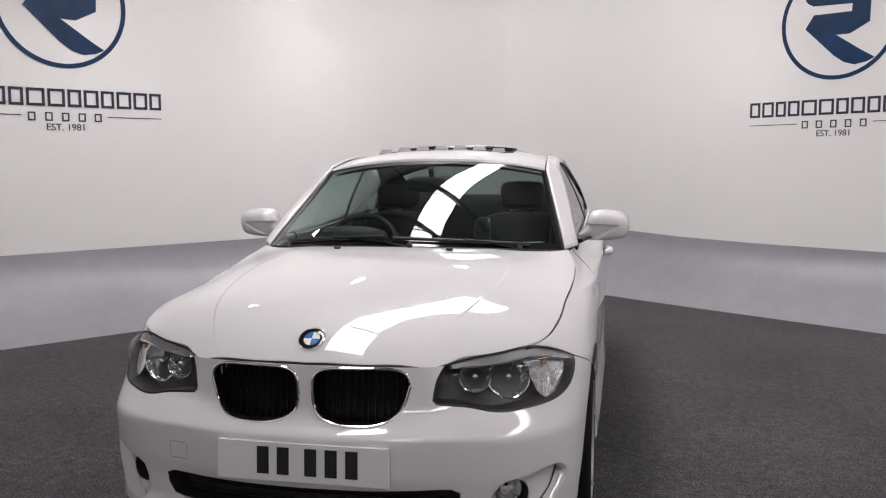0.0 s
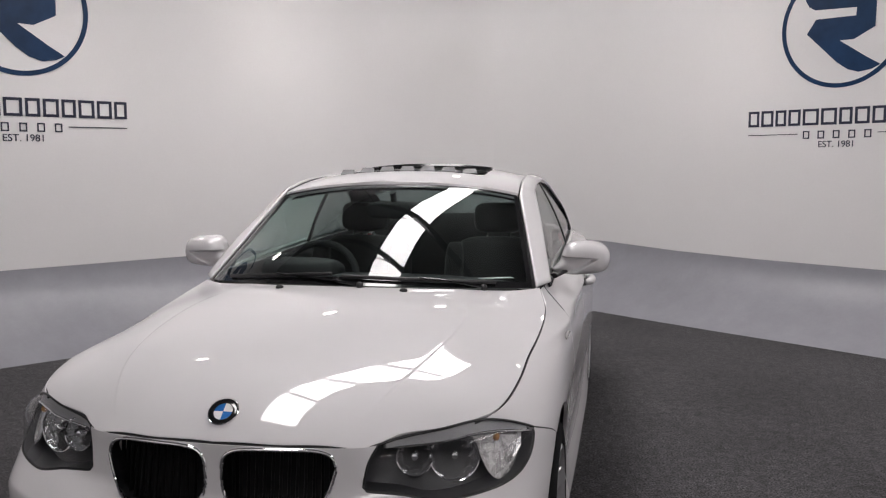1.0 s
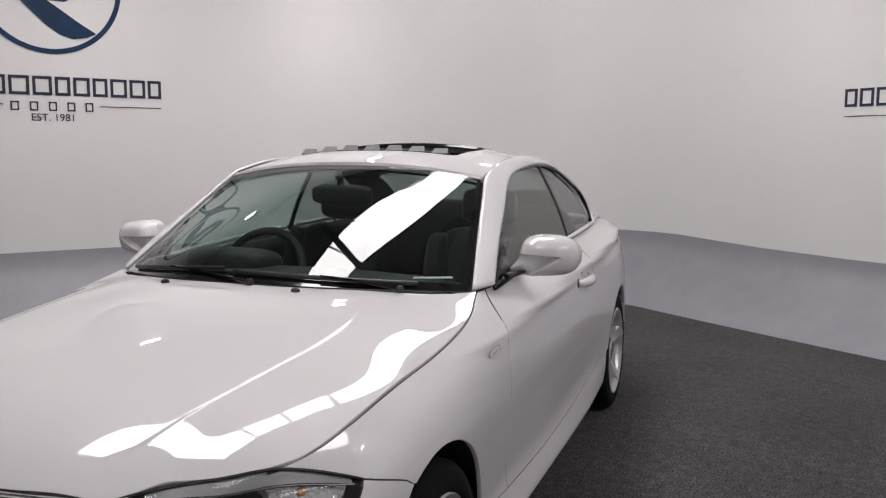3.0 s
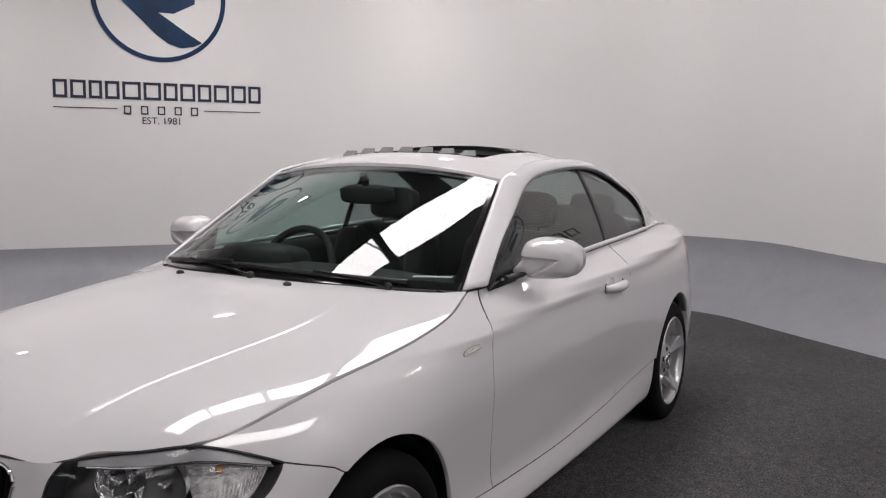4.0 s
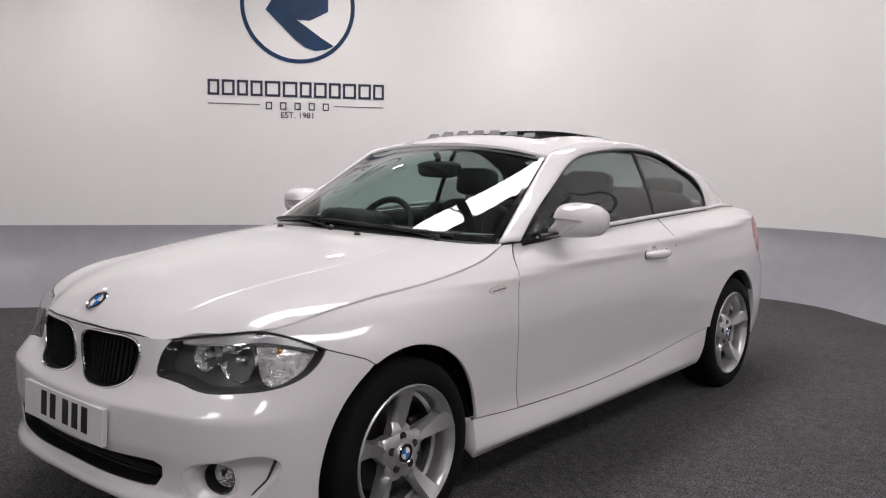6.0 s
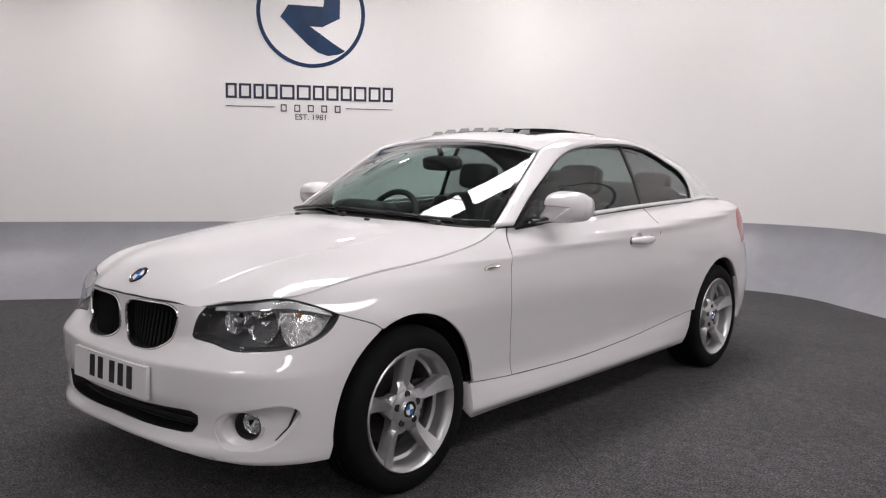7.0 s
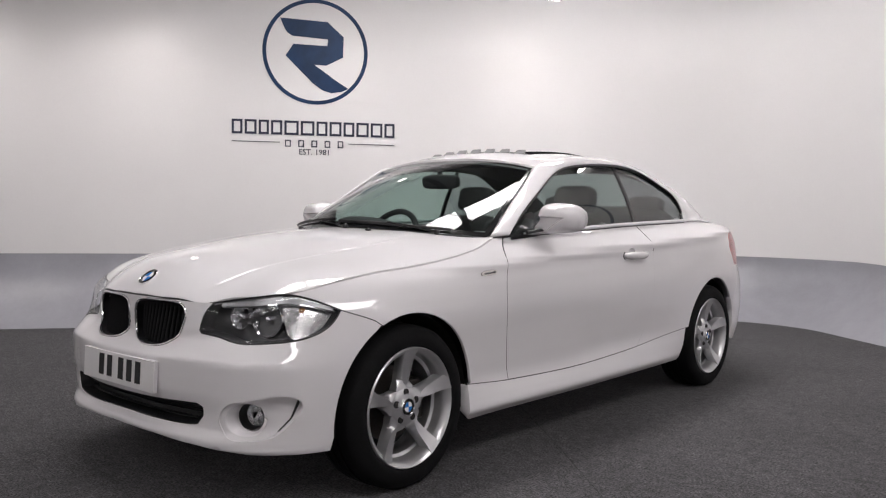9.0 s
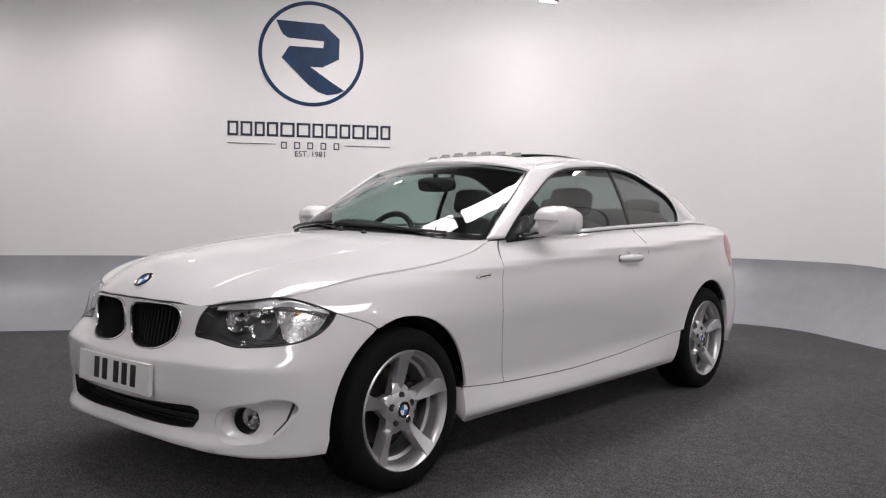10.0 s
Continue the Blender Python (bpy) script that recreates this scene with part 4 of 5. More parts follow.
for sgn in (1, -1):
    for name, y0, y1, mat in (("door_window", 0.72, 1.842, M_GLASS), ("quarter_window", 1.875, 2.458, M_DARKGLASS)):
        uu, vv = np.meshgrid(np.linspace(y0, y1, 30), np.linspace(0, 1, 10))
        g = window_at(uu, vv)
        ob = patch(name, g if sgn > 0 else mirror(g)[:, ::-1], mat, car, "tinted side window glass")
        ob.visible_shadow = False
    uu, vv = np.meshgrid(np.linspace(1.845, 1.872, 4), np.linspace(0, 1.0, 10))
    g = window_at(uu - 0.0 * vv, vv) + [0.004, 0, 0]
    patch("centre_pillar", g if sgn > 0 else mirror(g)[:, ::-1], M_BLACK, car, "black window pillar", 0.01)
    b = np.array([on_side(y, float(belt(y))) + [0.002, 0, 0.004] for y in np.linspace(0.76, 2.47, 40)]) * [sgn, 1, 1]
    part("belt_trim", tube(b + [0, 0, 0.003], 0.008, flat=1.2), M_TRIM, car, "thin bright window trim")
    part("belt_dark_line", tube(b + [sgn * 0.0035, 0, -0.0085], 0.0026, sides=6), M_BLACK, car, "dark line below the window trim")
    b = DLO(np.linspace(0.02, 1, 60)) * [sgn, 1, 1]
    part("window_seal", tube(b, 0.008), M_GLOSSB, car, "black window seal")
    k = np.linspace(0.015, 1, 70)
    b = DLO(k)
    b = (b + 0.011 * (outer_line(np.interp(k, DLO_W(W), W)) - b) / np.linalg.norm(outer_line(np.interp(k, DLO_W(W), W)) - b, axis=1)[:, None] + [0.004, 0, 0.002]) * [sgn, 1, 1]
    part("window_trim", tube(b, 0.0045), M_TRIM, car, "satin silver trim round the side windows")

# ---- wheels ----
def wheel(x, y, sgn):
    """An alloy wheel: rim with tyre, spokes, cap, bolts and disc. It faces +x; sgn turns it to the other side."""
    rim = part("wheel", lathe([(0.203, -0.17), (0.210, -0.16), (0.202, -0.11), (0.188, -0.075), (0.187, -0.050), (0.199, -0.044), (0.202, -0.008), (0.208, 0.010), (0.219, 0.020), (0.225, 0.024), (0.229, 0.020), (0.228, 0.008), (0.223, 0.0), (0.223, -0.17), (0.203, -0.17)], 72), M_ALLOY, car, "five spoke silver alloy wheel")
    rim.matrix_local = pose(x, y, HUB) @ (Matrix() if sgn > 0 else pose(0, 0, 0, 0, 0, 180))
    tyre = lathe([(0.223, -0.165), (0.242, -0.185), (0.280, -0.19), (0.297, -0.183), (0.307, -0.165), (0.310, -0.145), (0.303, -0.143), (0.303, -0.133), (0.310, -0.131), (0.311, -0.105), (0.303, -0.103), (0.303, -0.093), (0.311, -0.091), (0.311, -0.066), (0.303, -0.064), (0.303, -0.054), (0.310, -0.052), (0.310, -0.03), (0.307, -0.004), (0.297, 0.012), (0.283, 0.021), (0.259, 0.026), (0.240, 0.025), (0.231, 0.020), (0.227, 0.006), (0.223, -0.165)], 80)
    part("tyre", tyre, M_RUBBER, rim, "black rubber tyre")
    hub = lathe([(0.0, 0.0), (0.033, 0.0), (0.036, -0.004), (0.050, -0.006), (0.068, -0.010), (0.076, -0.016), (0.080, -0.045), (0.0, -0.05)], 48)
    part("hub", hub, M_ALLOY, rim)
    body_w = steady([(0.025, 0.020), (0.050, 0.036), (0.066, 0.046), (0.078, 0.040), (0.092, 0.031), (0.112, 0.0255), (0.15, 0.0245), (0.19, 0.029), (0.221, 0.036)])
    face_w = steady([(0.025, 0.001), (0.078, 0.001), (0.092, 0.009), (0.12, 0.0175), (0.16, 0.0225), (0.20, 0.028), (0.221, 0.0335)])
    height = steady([(0.025, -0.007), (0.06, -0.0085), (0.085, -0.011), (0.11, -0.012), (0.15, -0.006), (0.19, 0.006), (0.221, 0.019)])
    for k in range(5):
        turn = pose(0, 0, 0, 90 + 72 * k + (2 if sgn > 0 else 0))
        bm = bmesh.new()
        rows = []
        for r in (0.03, 0.045, 0.058, 0.068, 0.076, 0.083, 0.092, 0.103, 0.118, 0.135, 0.155, 0.175, 0.195, 0.210, 0.222):
            w, q, f = float(body_w(r)), float(face_w(r)), float(height(r))
            lift = min(1.0, q / 0.02)
            d = min(max((r - 0.072) / 0.035, 0.25), 1.0)
            rows.append([bm.verts.new((f + o, r, z)) for z, o in ((-w, -0.042), (-w, -0.024 * d), (-w * 0.7 - q * 0.3, -0.014 * d), (-q, 0.009 * lift), (q * 0.90, 0.0), (q, -0.005 * lift), (w * 0.7 + q * 0.3, -0.017 * d), (w, -0.026 * d), (w, -0.042))])
        for a, b in zip(rows, rows[1:]):
            for j in range(8):
                bm.faces.new((a[j], a[j + 1], b[j + 1], b[j]))
            bm.faces.new((a[8], a[0], b[0], b[8]))
        bm.faces.new(rows[-1])
        bm.transform(turn)
        part("spoke", bm, M_ALLOY, rim, angle=24)
        # the hub is uncut; a black disc stands for the shaded hole
        bm = lathe([(0.0, 0.0), (0.0122, 0.0), (0.0128, 0.0008), (0.0136, 0.0006), (0.0140, -0.012)], 20)
        bm.transform(turn @ pose(-0.0058, 0.055, 0))
        ob = part("bolt_hole_shade", bm, M_BLACK, rim)
        bm = lathe([(0.0, 0.0005), (0.0065, 0.0005), (0.0078, -0.001), (0.0078, -0.004)], 6)
        bm.transform(turn @ pose(-0.0052, 0.055, 0))
        part("wheel_bolt", bm, M_STEEL, rim)
    roundel(rim, pose(0.003, 0, 0, 0, 90, 0) @ pose(0, 0, 0, 0, 0, 90), 0.033)
    # black disc added behind the spokes so that the gaps stay dark
    part("wheel_shade_disc", lathe([(0.0, -0.135), (0.19, -0.135), (0.195, -0.15)], 40), M_LINERBLACK, rim)
    part("brake_disc", lathe([(0.05, -0.09), (0.145, -0.09), (0.145, -0.112), (0.05, -0.112)], 40), M_STEEL, rim, "grey brake disc")
    one_box("brake_caliper", (0.06, 0.07, 0.16), pose(-0.10, 0.125, 0.0), M_STEEL, rim, "", 0.01)
    return rim


def roundel(parent, m, r):
    """A round badge: dark ring with silver edge, and blue and white quarters. Faces +z of m."""
    bm = lathe([(r * 0.60, 0.0012), (r * 0.63, 0.002), (r * 0.66, 0.0012), (r * 0.93, 0.001), (r * 0.93, -0.003)], 40, axis="z")
    bm.transform(m)
    ring = part("badge", bm, M_GLOSSB, parent, "round badge with dark ring and blue and white quarters")
    bm = lathe([(r * 0.92, -0.003), (r * 0.93, 0.0015), (r * 0.965, 0.0025), (r, 0.001), (r, -0.003)], 40, axis="z")
    bm.transform(m)
    part("badge_rim", bm, M_CHROME, ring)
    for k in range(4):
        bm = bmesh.new()
        a = [radians(90 * k + 90 * j / 8) for j in range(9)]
        bm.faces.new([bm.verts.new((0, 0, 0.0015))] + [bm.verts.new((r * 0.61 * math.cos(t), r * 0.61 * math.sin(t), 0.001)) for t in a])
        bm.transform(m)
        part("badge_quarter", bm, M_BLUE if k % 2 else M_WHITE, ring)
    return ring


for y in (0.0, 2.66):
    for sgn in (1, -1):
        wheel(sgn * 0.785, y, sgn)
        bm = lathe([(0.352, -0.03), (0.362, -0.05), (0.362, -0.46), (0.0, -0.46)], 40, 360)
        bm.transform(pose(sgn * 0.80, y, HUB + 0.0) @ (Matrix() if sgn > 0 else pose(0, 0, 0, 0, 0, 180)))
        bmesh.ops.delete(bm, geom=[v for v in bm.verts if v.co.z < 0.2], context="VERTS")
        part("wheel_arch_liner", bm, M_LINERBLACK, car, "black wheel arch liner")

# ---- underbody and cabin shell ----
bm = bmesh.new()
box(bm, (1.10, 3.9, 0.12), pose(0, 1.42, 0.28))
box(bm, (1.50, 1.85, 0.10), pose(0, 1.33, 0.27))
part("floor_pan", bm, M_BLACK, car, "black underbody")

# ---- black tubes put in for the shade of the shut lines ----
def seam(points, sgn=1, depth=0.0046, radius=0.0046, name="shut_line_shade"):
    p = np.array(points, float)
    p = thin_out(p, 0.03)[: -1] if len(p) < 3 else p
    q = side(sgn * p[:, 0], p[:, 1], depth)
    part(name, tube(q, radius, sides=6), M_BLACK, car, "dark shut line")


for sgn in (1, -1):
    seam(sz(door_front), sgn)
    seam(sz(door_rear), sgn)
    seam(sz([(y, float(sill_top(y))) for y in YS(0.33, 2.28, 40)]), sgn)
    seam(smooth_line(sz([(-0.160, 0.636), (-0.187, 0.654), (-0.224, 0.668), (-0.312, 0.698)]), 10), sgn)
    p = np.array([on_side(y, z) for y, z in bonnet_edge]) * [sgn, 1, 1] - [0.002 * sgn, 0, 0.007]
    part("shut_line_shade", tube(p, 0.0030, sides=6), M_BLACK, car, "dark shut line")
p = bonnet_at(np.linspace(-0.64, 0.64, 40), np.zeros(40)) - [0, -0.006, 0.004]
part("shut_line_shade", tube(p, 0.005, sides=6), M_BLACK, car, "dark shut line")


# ---- headlights ----
def headlight(sgn):
    turn = (lambda pts: pts) if sgn > 0 else flip
    deep = lambda d: (lambda s, z: side(s, z, d))
    bucket = well("headlight", turn(lamp_shape), 0.075, M_GREYCHROME, car, "clear headlight with twin round reflectors and dark bezel")
    tops, lows = np.array(sorted(lamp_top)), np.array(sorted(p for p in lamp_low if p[1] < 0.607 or p[0] > apex - 0.1))

    def cover(s, z):
        """Upright over most of its height, rolling back to the top edge."""
        z1, z0 = np.interp(np.abs(s), tops[:, 0], tops[:, 1]), np.interp(np.abs(s), lows[:, 0], lows[:, 1])
        r = np.clip((z - z0) / np.maximum(z1 - z0, 0.004), 0, 1)
        return side(s, z, 0.002 - 0.34 * (z1 - z0) * r ** 1.1 * (1 - r ** 5))
    lens = skin("lens", turn(lamp_shape), cover, M_LENS, bucket, "clear headlight lens", gap=0.004, lip=0.0, step=0.012)
    lens.visible_shadow = False
    q = side(np.array([a for a, _ in lamp_shape]) * sgn, np.array([b for _, b in lamp_shape]), 0.003)
    part("seal", tube(q, 0.0038, closed=True, sides=6), M_BLACK, bucket, "black rubber surround")
    # bright brow under the top edge
    top = np.array(lamp_top)
    k = np.linspace(0, 1, len(top))
    low = top - np.stack([0 * k, 0.010 + 0.024 * np.sin(np.pi * np.clip(k * 1.02, 0, 1)) ** 0.6], 1)
    brow = [tuple(p) for p in top[1:-1]] + [tuple(p) for p in low[1:-1][::-1]]
    skin("brow", turn(brow), deep(0.010), M_BROW, bucket, "grey satin brow along the lamp top", step=0.02, gap=0.002, lip=0.02)
    q = side(sgn * low[2:-1, 0], low[2:-1, 1] + 0.001, 0.008)
    part("brow_line", tube(q, 0.0028, sides=8), M_CHROME, bucket, "bright line below the brow")
    for x, y, z, r, yaw in ((0.476, -0.543, 0.670, 0.045, 8), (0.570, -0.498, 0.664, 0.062, 14)):
        bowl = lathe([(0.012, 0.055), (0.022, 0.053), (0.03, 0.049), (r * 0.72, 0.036), (r * 0.84, 0.024), (r * 0.93, 0.010), (r, 0.0)], 20, axis="y")
        for v in bowl.verts:
            # pressed facets, alternately proud and sunk
            out = math.hypot(v.co.x, v.co.z) / r
            step = round(math.atan2(v.co.z, v.co.x) / (math.pi / 10))
            if 0.4 < out < 0.96:
                v.co.y += (0.011 if step % 4 == 1 else 0.007) * (-1) ** step
        m = pose(sgn * x, y + 0.012, z, -4, 0, sgn * yaw)
        bowl.transform(m)
        b = part("reflector", bowl, M_REFLECT, bucket, "bright faceted round reflector", angle=2)
        bm = lathe([(r * 0.985, 0.004), (r * 1.0, -0.003), (r * 1.035, -0.004), (r * 1.05, 0.004), (r * 1.04, 0.05)], 44, axis="y")
        bm.transform(m)
        part("reflector_ring", bm, M_CHROME, b)
        bulb = lathe([(0.0, -0.004), (0.008, -0.002), (0.011, 0.006), (0.011, 0.05)], 16, axis="y")
        bulb.transform(m)
        part("bulb", bulb, M_CHROME, b)
    # turn signal in the outer end
    shape = smooth_line(sz([(-0.478, 0.727), (-0.43, 0.729), (-0.388, 0.716), (-0.358, 0.698), (-0.354, 0.678), (-0.366, 0.656), (-0.395, 0.632), (-0.430, 0.612), (-0.470, 0.600), (-0.484, 0.612), (-0.482, 0.66), (-0.478, 0.727)]), 40)[:-1]
    sig = skin("turn_signal", turn(shape), deep(0.030), M_CHAMBER, bucket, "silver turn signal chamber", step=0.012, gap=0.0, lip=0.005)
    tip = sz([(-0.440, 0.728), (-0.392, 0.713), (-0.360, 0.704), (-0.322, 0.694), (-0.345, 0.668), (-0.372, 0.640), (-0.398, 0.624), (-0.44, 0.606)])
    skin("end_reflector", turn(tip), deep(0.036), M_ALLOY, bucket, "silver wedge at the lamp's outer end", step=0.02, gap=0.0, lip=0.006)
    for k in range(13):
        y0 = -0.458 + 0.0078 * k
        rise = np.linspace(0, 1, 8)
        q = side(sgn * (s_at_y(y0, 0.67) + 0.020 * rise), 0.612 + 0.0036 * k + (0.050 - 0.0018 * k) * rise, 0.0285)
        part("flute", tube(q, 0.0018, sides=6), M_CHAMBER, sig)
    a = side(np.array([sgn * s_at_y(-0.425, 0.698)]), np.array([0.698]), 0.030)[0]
    bm = bmesh.new()
    bmesh.ops.create_uvsphere(bm, u_segments=16, v_segments=10, radius=1, matrix=Matrix.Translation(a) @ Matrix.Diagonal((0.007, 0.014, 0.010, 1)))
    part("signal_bulb", bm, M_AMBER, sig, "amber signal bulb")
    return bucket


for sgn in (1, -1):
    headlight(sgn)

# ---- kidney grilles ----
for sgn in (1, -1):
    pts = kidney_s if sgn > 0 else flip(kidney_s)
    back = well("grille", pts, 0.055, M_GRILLE, car, "black kidney grille with chrome surround", 0.0, 0.003)
    q = side(np.array([a for a, _ in pts]), np.array([b for _, b in pts]), -0.002)
    part("grille_surround", tube(q, 0.0048, closed=True, sides=10, flat=1.0), M_CHROME, back, "chrome surround")
    ks = np.array(kidney_s)
    for k in range(13):
        s0 = ks[:, 0].min() + 0.018 + k * (ks[:, 0].max() - ks[:, 0].min() - 0.036) / 12
        zz = [z for (a, z), (b, w) in zip(kidney_s, kidney_s[1:] + kidney_s[:1]) if (a - s0) * (b - s0) <= 0]
        if len(zz) < 2:
            continue
        z0, z1 = min(zz), max(zz)
        a = side(np.array([sgn * s0] * 2), np.array([z0, z1]), 0.030)
        a = a[0] + (a[1] - a[0]) * np.linspace(0, 1, 4)[:, None]
        bm = tube(a, 0.009, sides=6, flat=0.32, up=(1, 0, 0))
        part("slat", bm, M_GRILLE, back)

# ---- lower intake ----
inlet = well("lower_intake", intake_s, 0.07, M_BLACK, car, "black lower air intake", 0.002, 0.003)
for z in (0.315, 0.338, 0.360):
    w = 0.41 + (z - 0.315) * 0.8
    q = side(np.linspace(-w, w, 30), np.full(30, z), 0.045)
    part("intake_bar", tube(q, 0.008, sides=6, flat=0.5), M_BLACK, inlet)

# ---- fog lights ----
FOG = (s_at_x(0.609, 0.339), 0.339)
CONE = (s_at_x(0.604, 0.329), 0.328)


def fog_dish(s, z):
    a = np.abs(s)
    k = np.clip((a - s_at_x(0.522, 0.33)) / 0.13, 0, 1)
    return side(s, z, 0.004 + 0.034 * k * k * (3 - 2 * k))


for sgn in (1, -1):
    turn_ = np.linspace(0, 2 * math.pi, 41)[:-1]
    mouth = [(CONE[0] + 0.076 * math.cos(a), CONE[1] + 0.058 * math.sin(a)) for a in turn_]
    dish = skin("fog_light_recess", fog_hole if sgn > 0 else flip(fog_hole), fog_dish, M_PAINT, car, "white scooped recess with round fog light",
                holes=[mouth if sgn > 0 else flip(mouth)], step=0.016, gap=-0.008, lip=0.006)
    slot = sz([(-0.478, 0.400), (-0.470, 0.390), (-0.4925, 0.335), (-0.529, 0.289), (-0.5335, 0.290), (-0.4985, 0.337)])
    skin("recess_slot", slot if sgn > 0 else flip(slot), lambda s, z: fog_dish(s, z) + np.array([0, -0.004, 0]), M_BLACK, dish, "black slot at the recess edge", gap=0.0, lip=0.0)
    c = fog_dish(np.array([sgn * FOG[0]]), np.array([FOG[1]]))[0] + np.array([0, 0.016, 0])
    m = pose(*c, 0, 0, sgn * 22)
    rim = fog_dish(np.array([sgn * p[0] for p in mouth]), np.array([p[1] for p in mouth]))
    throat = np.array([m @ Vector((sgn * 0.049 * math.cos(a), -0.002, 0.047 * math.sin(a))) for a in turn_])
    rim, throat = np.vstack([rim, rim[:1]]), np.vstack([throat, throat[:1]])
    funnel = np.stack([rim + [0, -0.0005, 0], rim * 0.92 + throat * 0.08 + [0, 0.0035, 0], rim * 0.5 + throat * 0.5 + [0, 0.003, 0], throat])
    patch("funnel", funnel, M_PAINT, dish, "white funnel round the fog light", 0.002)
    bm = lathe([(0.0505, -0.003), (0.0485, -0.004), (0.0465, 0.0), (0.046, 0.075), (0.0, 0.077)], 36, axis="y")
    bm.transform(m)
    can = part("fog_light", bm, M_BLACK, dish, "round fog light deep in a black tube")
    bm = lathe([(0.006, 0.066), (0.02, 0.062), (0.031, 0.050), (0.038, 0.036), (0.040, 0.034)], 32, axis="y")
    bm.transform(m)
    part("fog_reflector", bm, M_REFLECT, can)
    bm = lathe([(0.0, 0.028), (0.02, 0.0285), (0.034, 0.031), (0.039, 0.035)], 32, axis="y")
    bm.transform(m)
    part("fog_lens", bm, M_LENS, can).visible_shadow = False

# ---- number plate ----
plate = one_box("number_plate", (0.515, 0.004, 0.113), pose(0.010, -0.7465, 0.452, -3), M_PLATE, car, "white number plate with black bars", 0.0015, 1)
holder = one_box("plate_backing", (0.513, 0.012, 0.111), pose(0.010, -0.7385, 0.4525, -3), M_PAINT, plate)
x = -0.132
for k in range(5):
    one_box("plate_bar", (0.036, 0.0015, 0.079), pose(x + 0.025, -0.7492, 0.456, -3), M_PLATEINK, plate)
    x += 0.061 + (0.022 if k == 1 else 0)
one_box("plate_small_bar", (0.11, 0.0015, 0.004), pose(0.02, -0.7461, 0.4035, -3), M_INK, plate)

# ---- towing eye cover in the bumper ----
q = [(-s_at_x(x, z), z) for x, z in ((0.37, 0.475), (0.43, 0.475), (0.43, 0.425), (0.37, 0.425))]
q = thin_out(q, 0.01)
part("tow_cover_seam", tube(side(q[:, 0], q[:, 1], 0.0004), 0.0011, closed=True, sides=6), M_TAB, front_bumper, "fine seam of the towing eye cover")

# ---- badge on the bonnet ----
v0 = 0.058
c = bonnet_at(0.0, v0)
t = bonnet_at(0.0, v0 + 0.01) - bonnet_at(0.0, v0 - 0.01)
tilt = math.degrees(math.atan2(t[2], t[1]))
roundel(car, pose(c[0], c[1], c[2] + 0.003, tilt) , 0.041)

# ---- washers, wipers, cowl ----
for sgn in (1, -1):
    v1 = 0.955
    c = bonnet_at(sgn * 0.335, v1)
    bm = bmesh.new()
    bmesh.ops.create_uvsphere(bm, u_segments=14, v_segments=8, radius=1, matrix=Matrix.Translation(c + np.array([0, 0, 0.003])) @ Matrix.Diagonal((0.015, 0.012, 0.009, 1)))
    part("washer_jet", bm, M_BLACK, car, "small black washer jet")
uu, vv = np.meshgrid(np.linspace(-0.90, 0.90, 41), np.linspace(0, 1, 4))
cowl = bonnet_at(uu, np.ones_like(uu)) * (1 - vv[..., None]) + screen_at(uu, 0.04 + 0 * vv) * vv[..., None] - [0, -0.004, 0.016]
patch("cowl_panel", cowl, M_BLACK, car, "black cowl panel below the windscreen", 0.01)


def wiper(u0, u1, v0, v1, pivot):
    line = screen_at(np.linspace(u0, u1, 24), v0 + (v1 - v0) * np.linspace(0, 1, 24))
    off = np.array([0, -0.005, 0.008])
    blade = part("wiper", tube(line + off, 0.006, sides=8, flat=1.2), M_BLACK, car, "black wiper blade with arm")
    a = screen_at(np.array([pivot]), np.array([0.0]))[0] + [0, -0.010, 0.004]
    mid = line[12] + off * 1.9
    s = np.linspace(0, 1, 14)[:, None]
    arm = a + (mid - a) * s + np.array([0, -0.003, 0.004]) * np.sin(np.pi * s)
    part("wiper_arm", tube(arm, np.linspace(0.009, 0.005, 14), sides=8, flat=0.7), M_GLOSSB, blade)
    bm = bmesh.new()
    bmesh.ops.create_uvsphere(bm, u_segments=14, v_segments=8, radius=0.013, matrix=Matrix.Translation(a))
    part("wiper_pivot", bm, M_BLACK, blade)


wiper(-0.80, -0.08, 0.030, 0.060, 0.10)
wiper(-0.02, 0.80, 0.045, 0.030, 0.74)


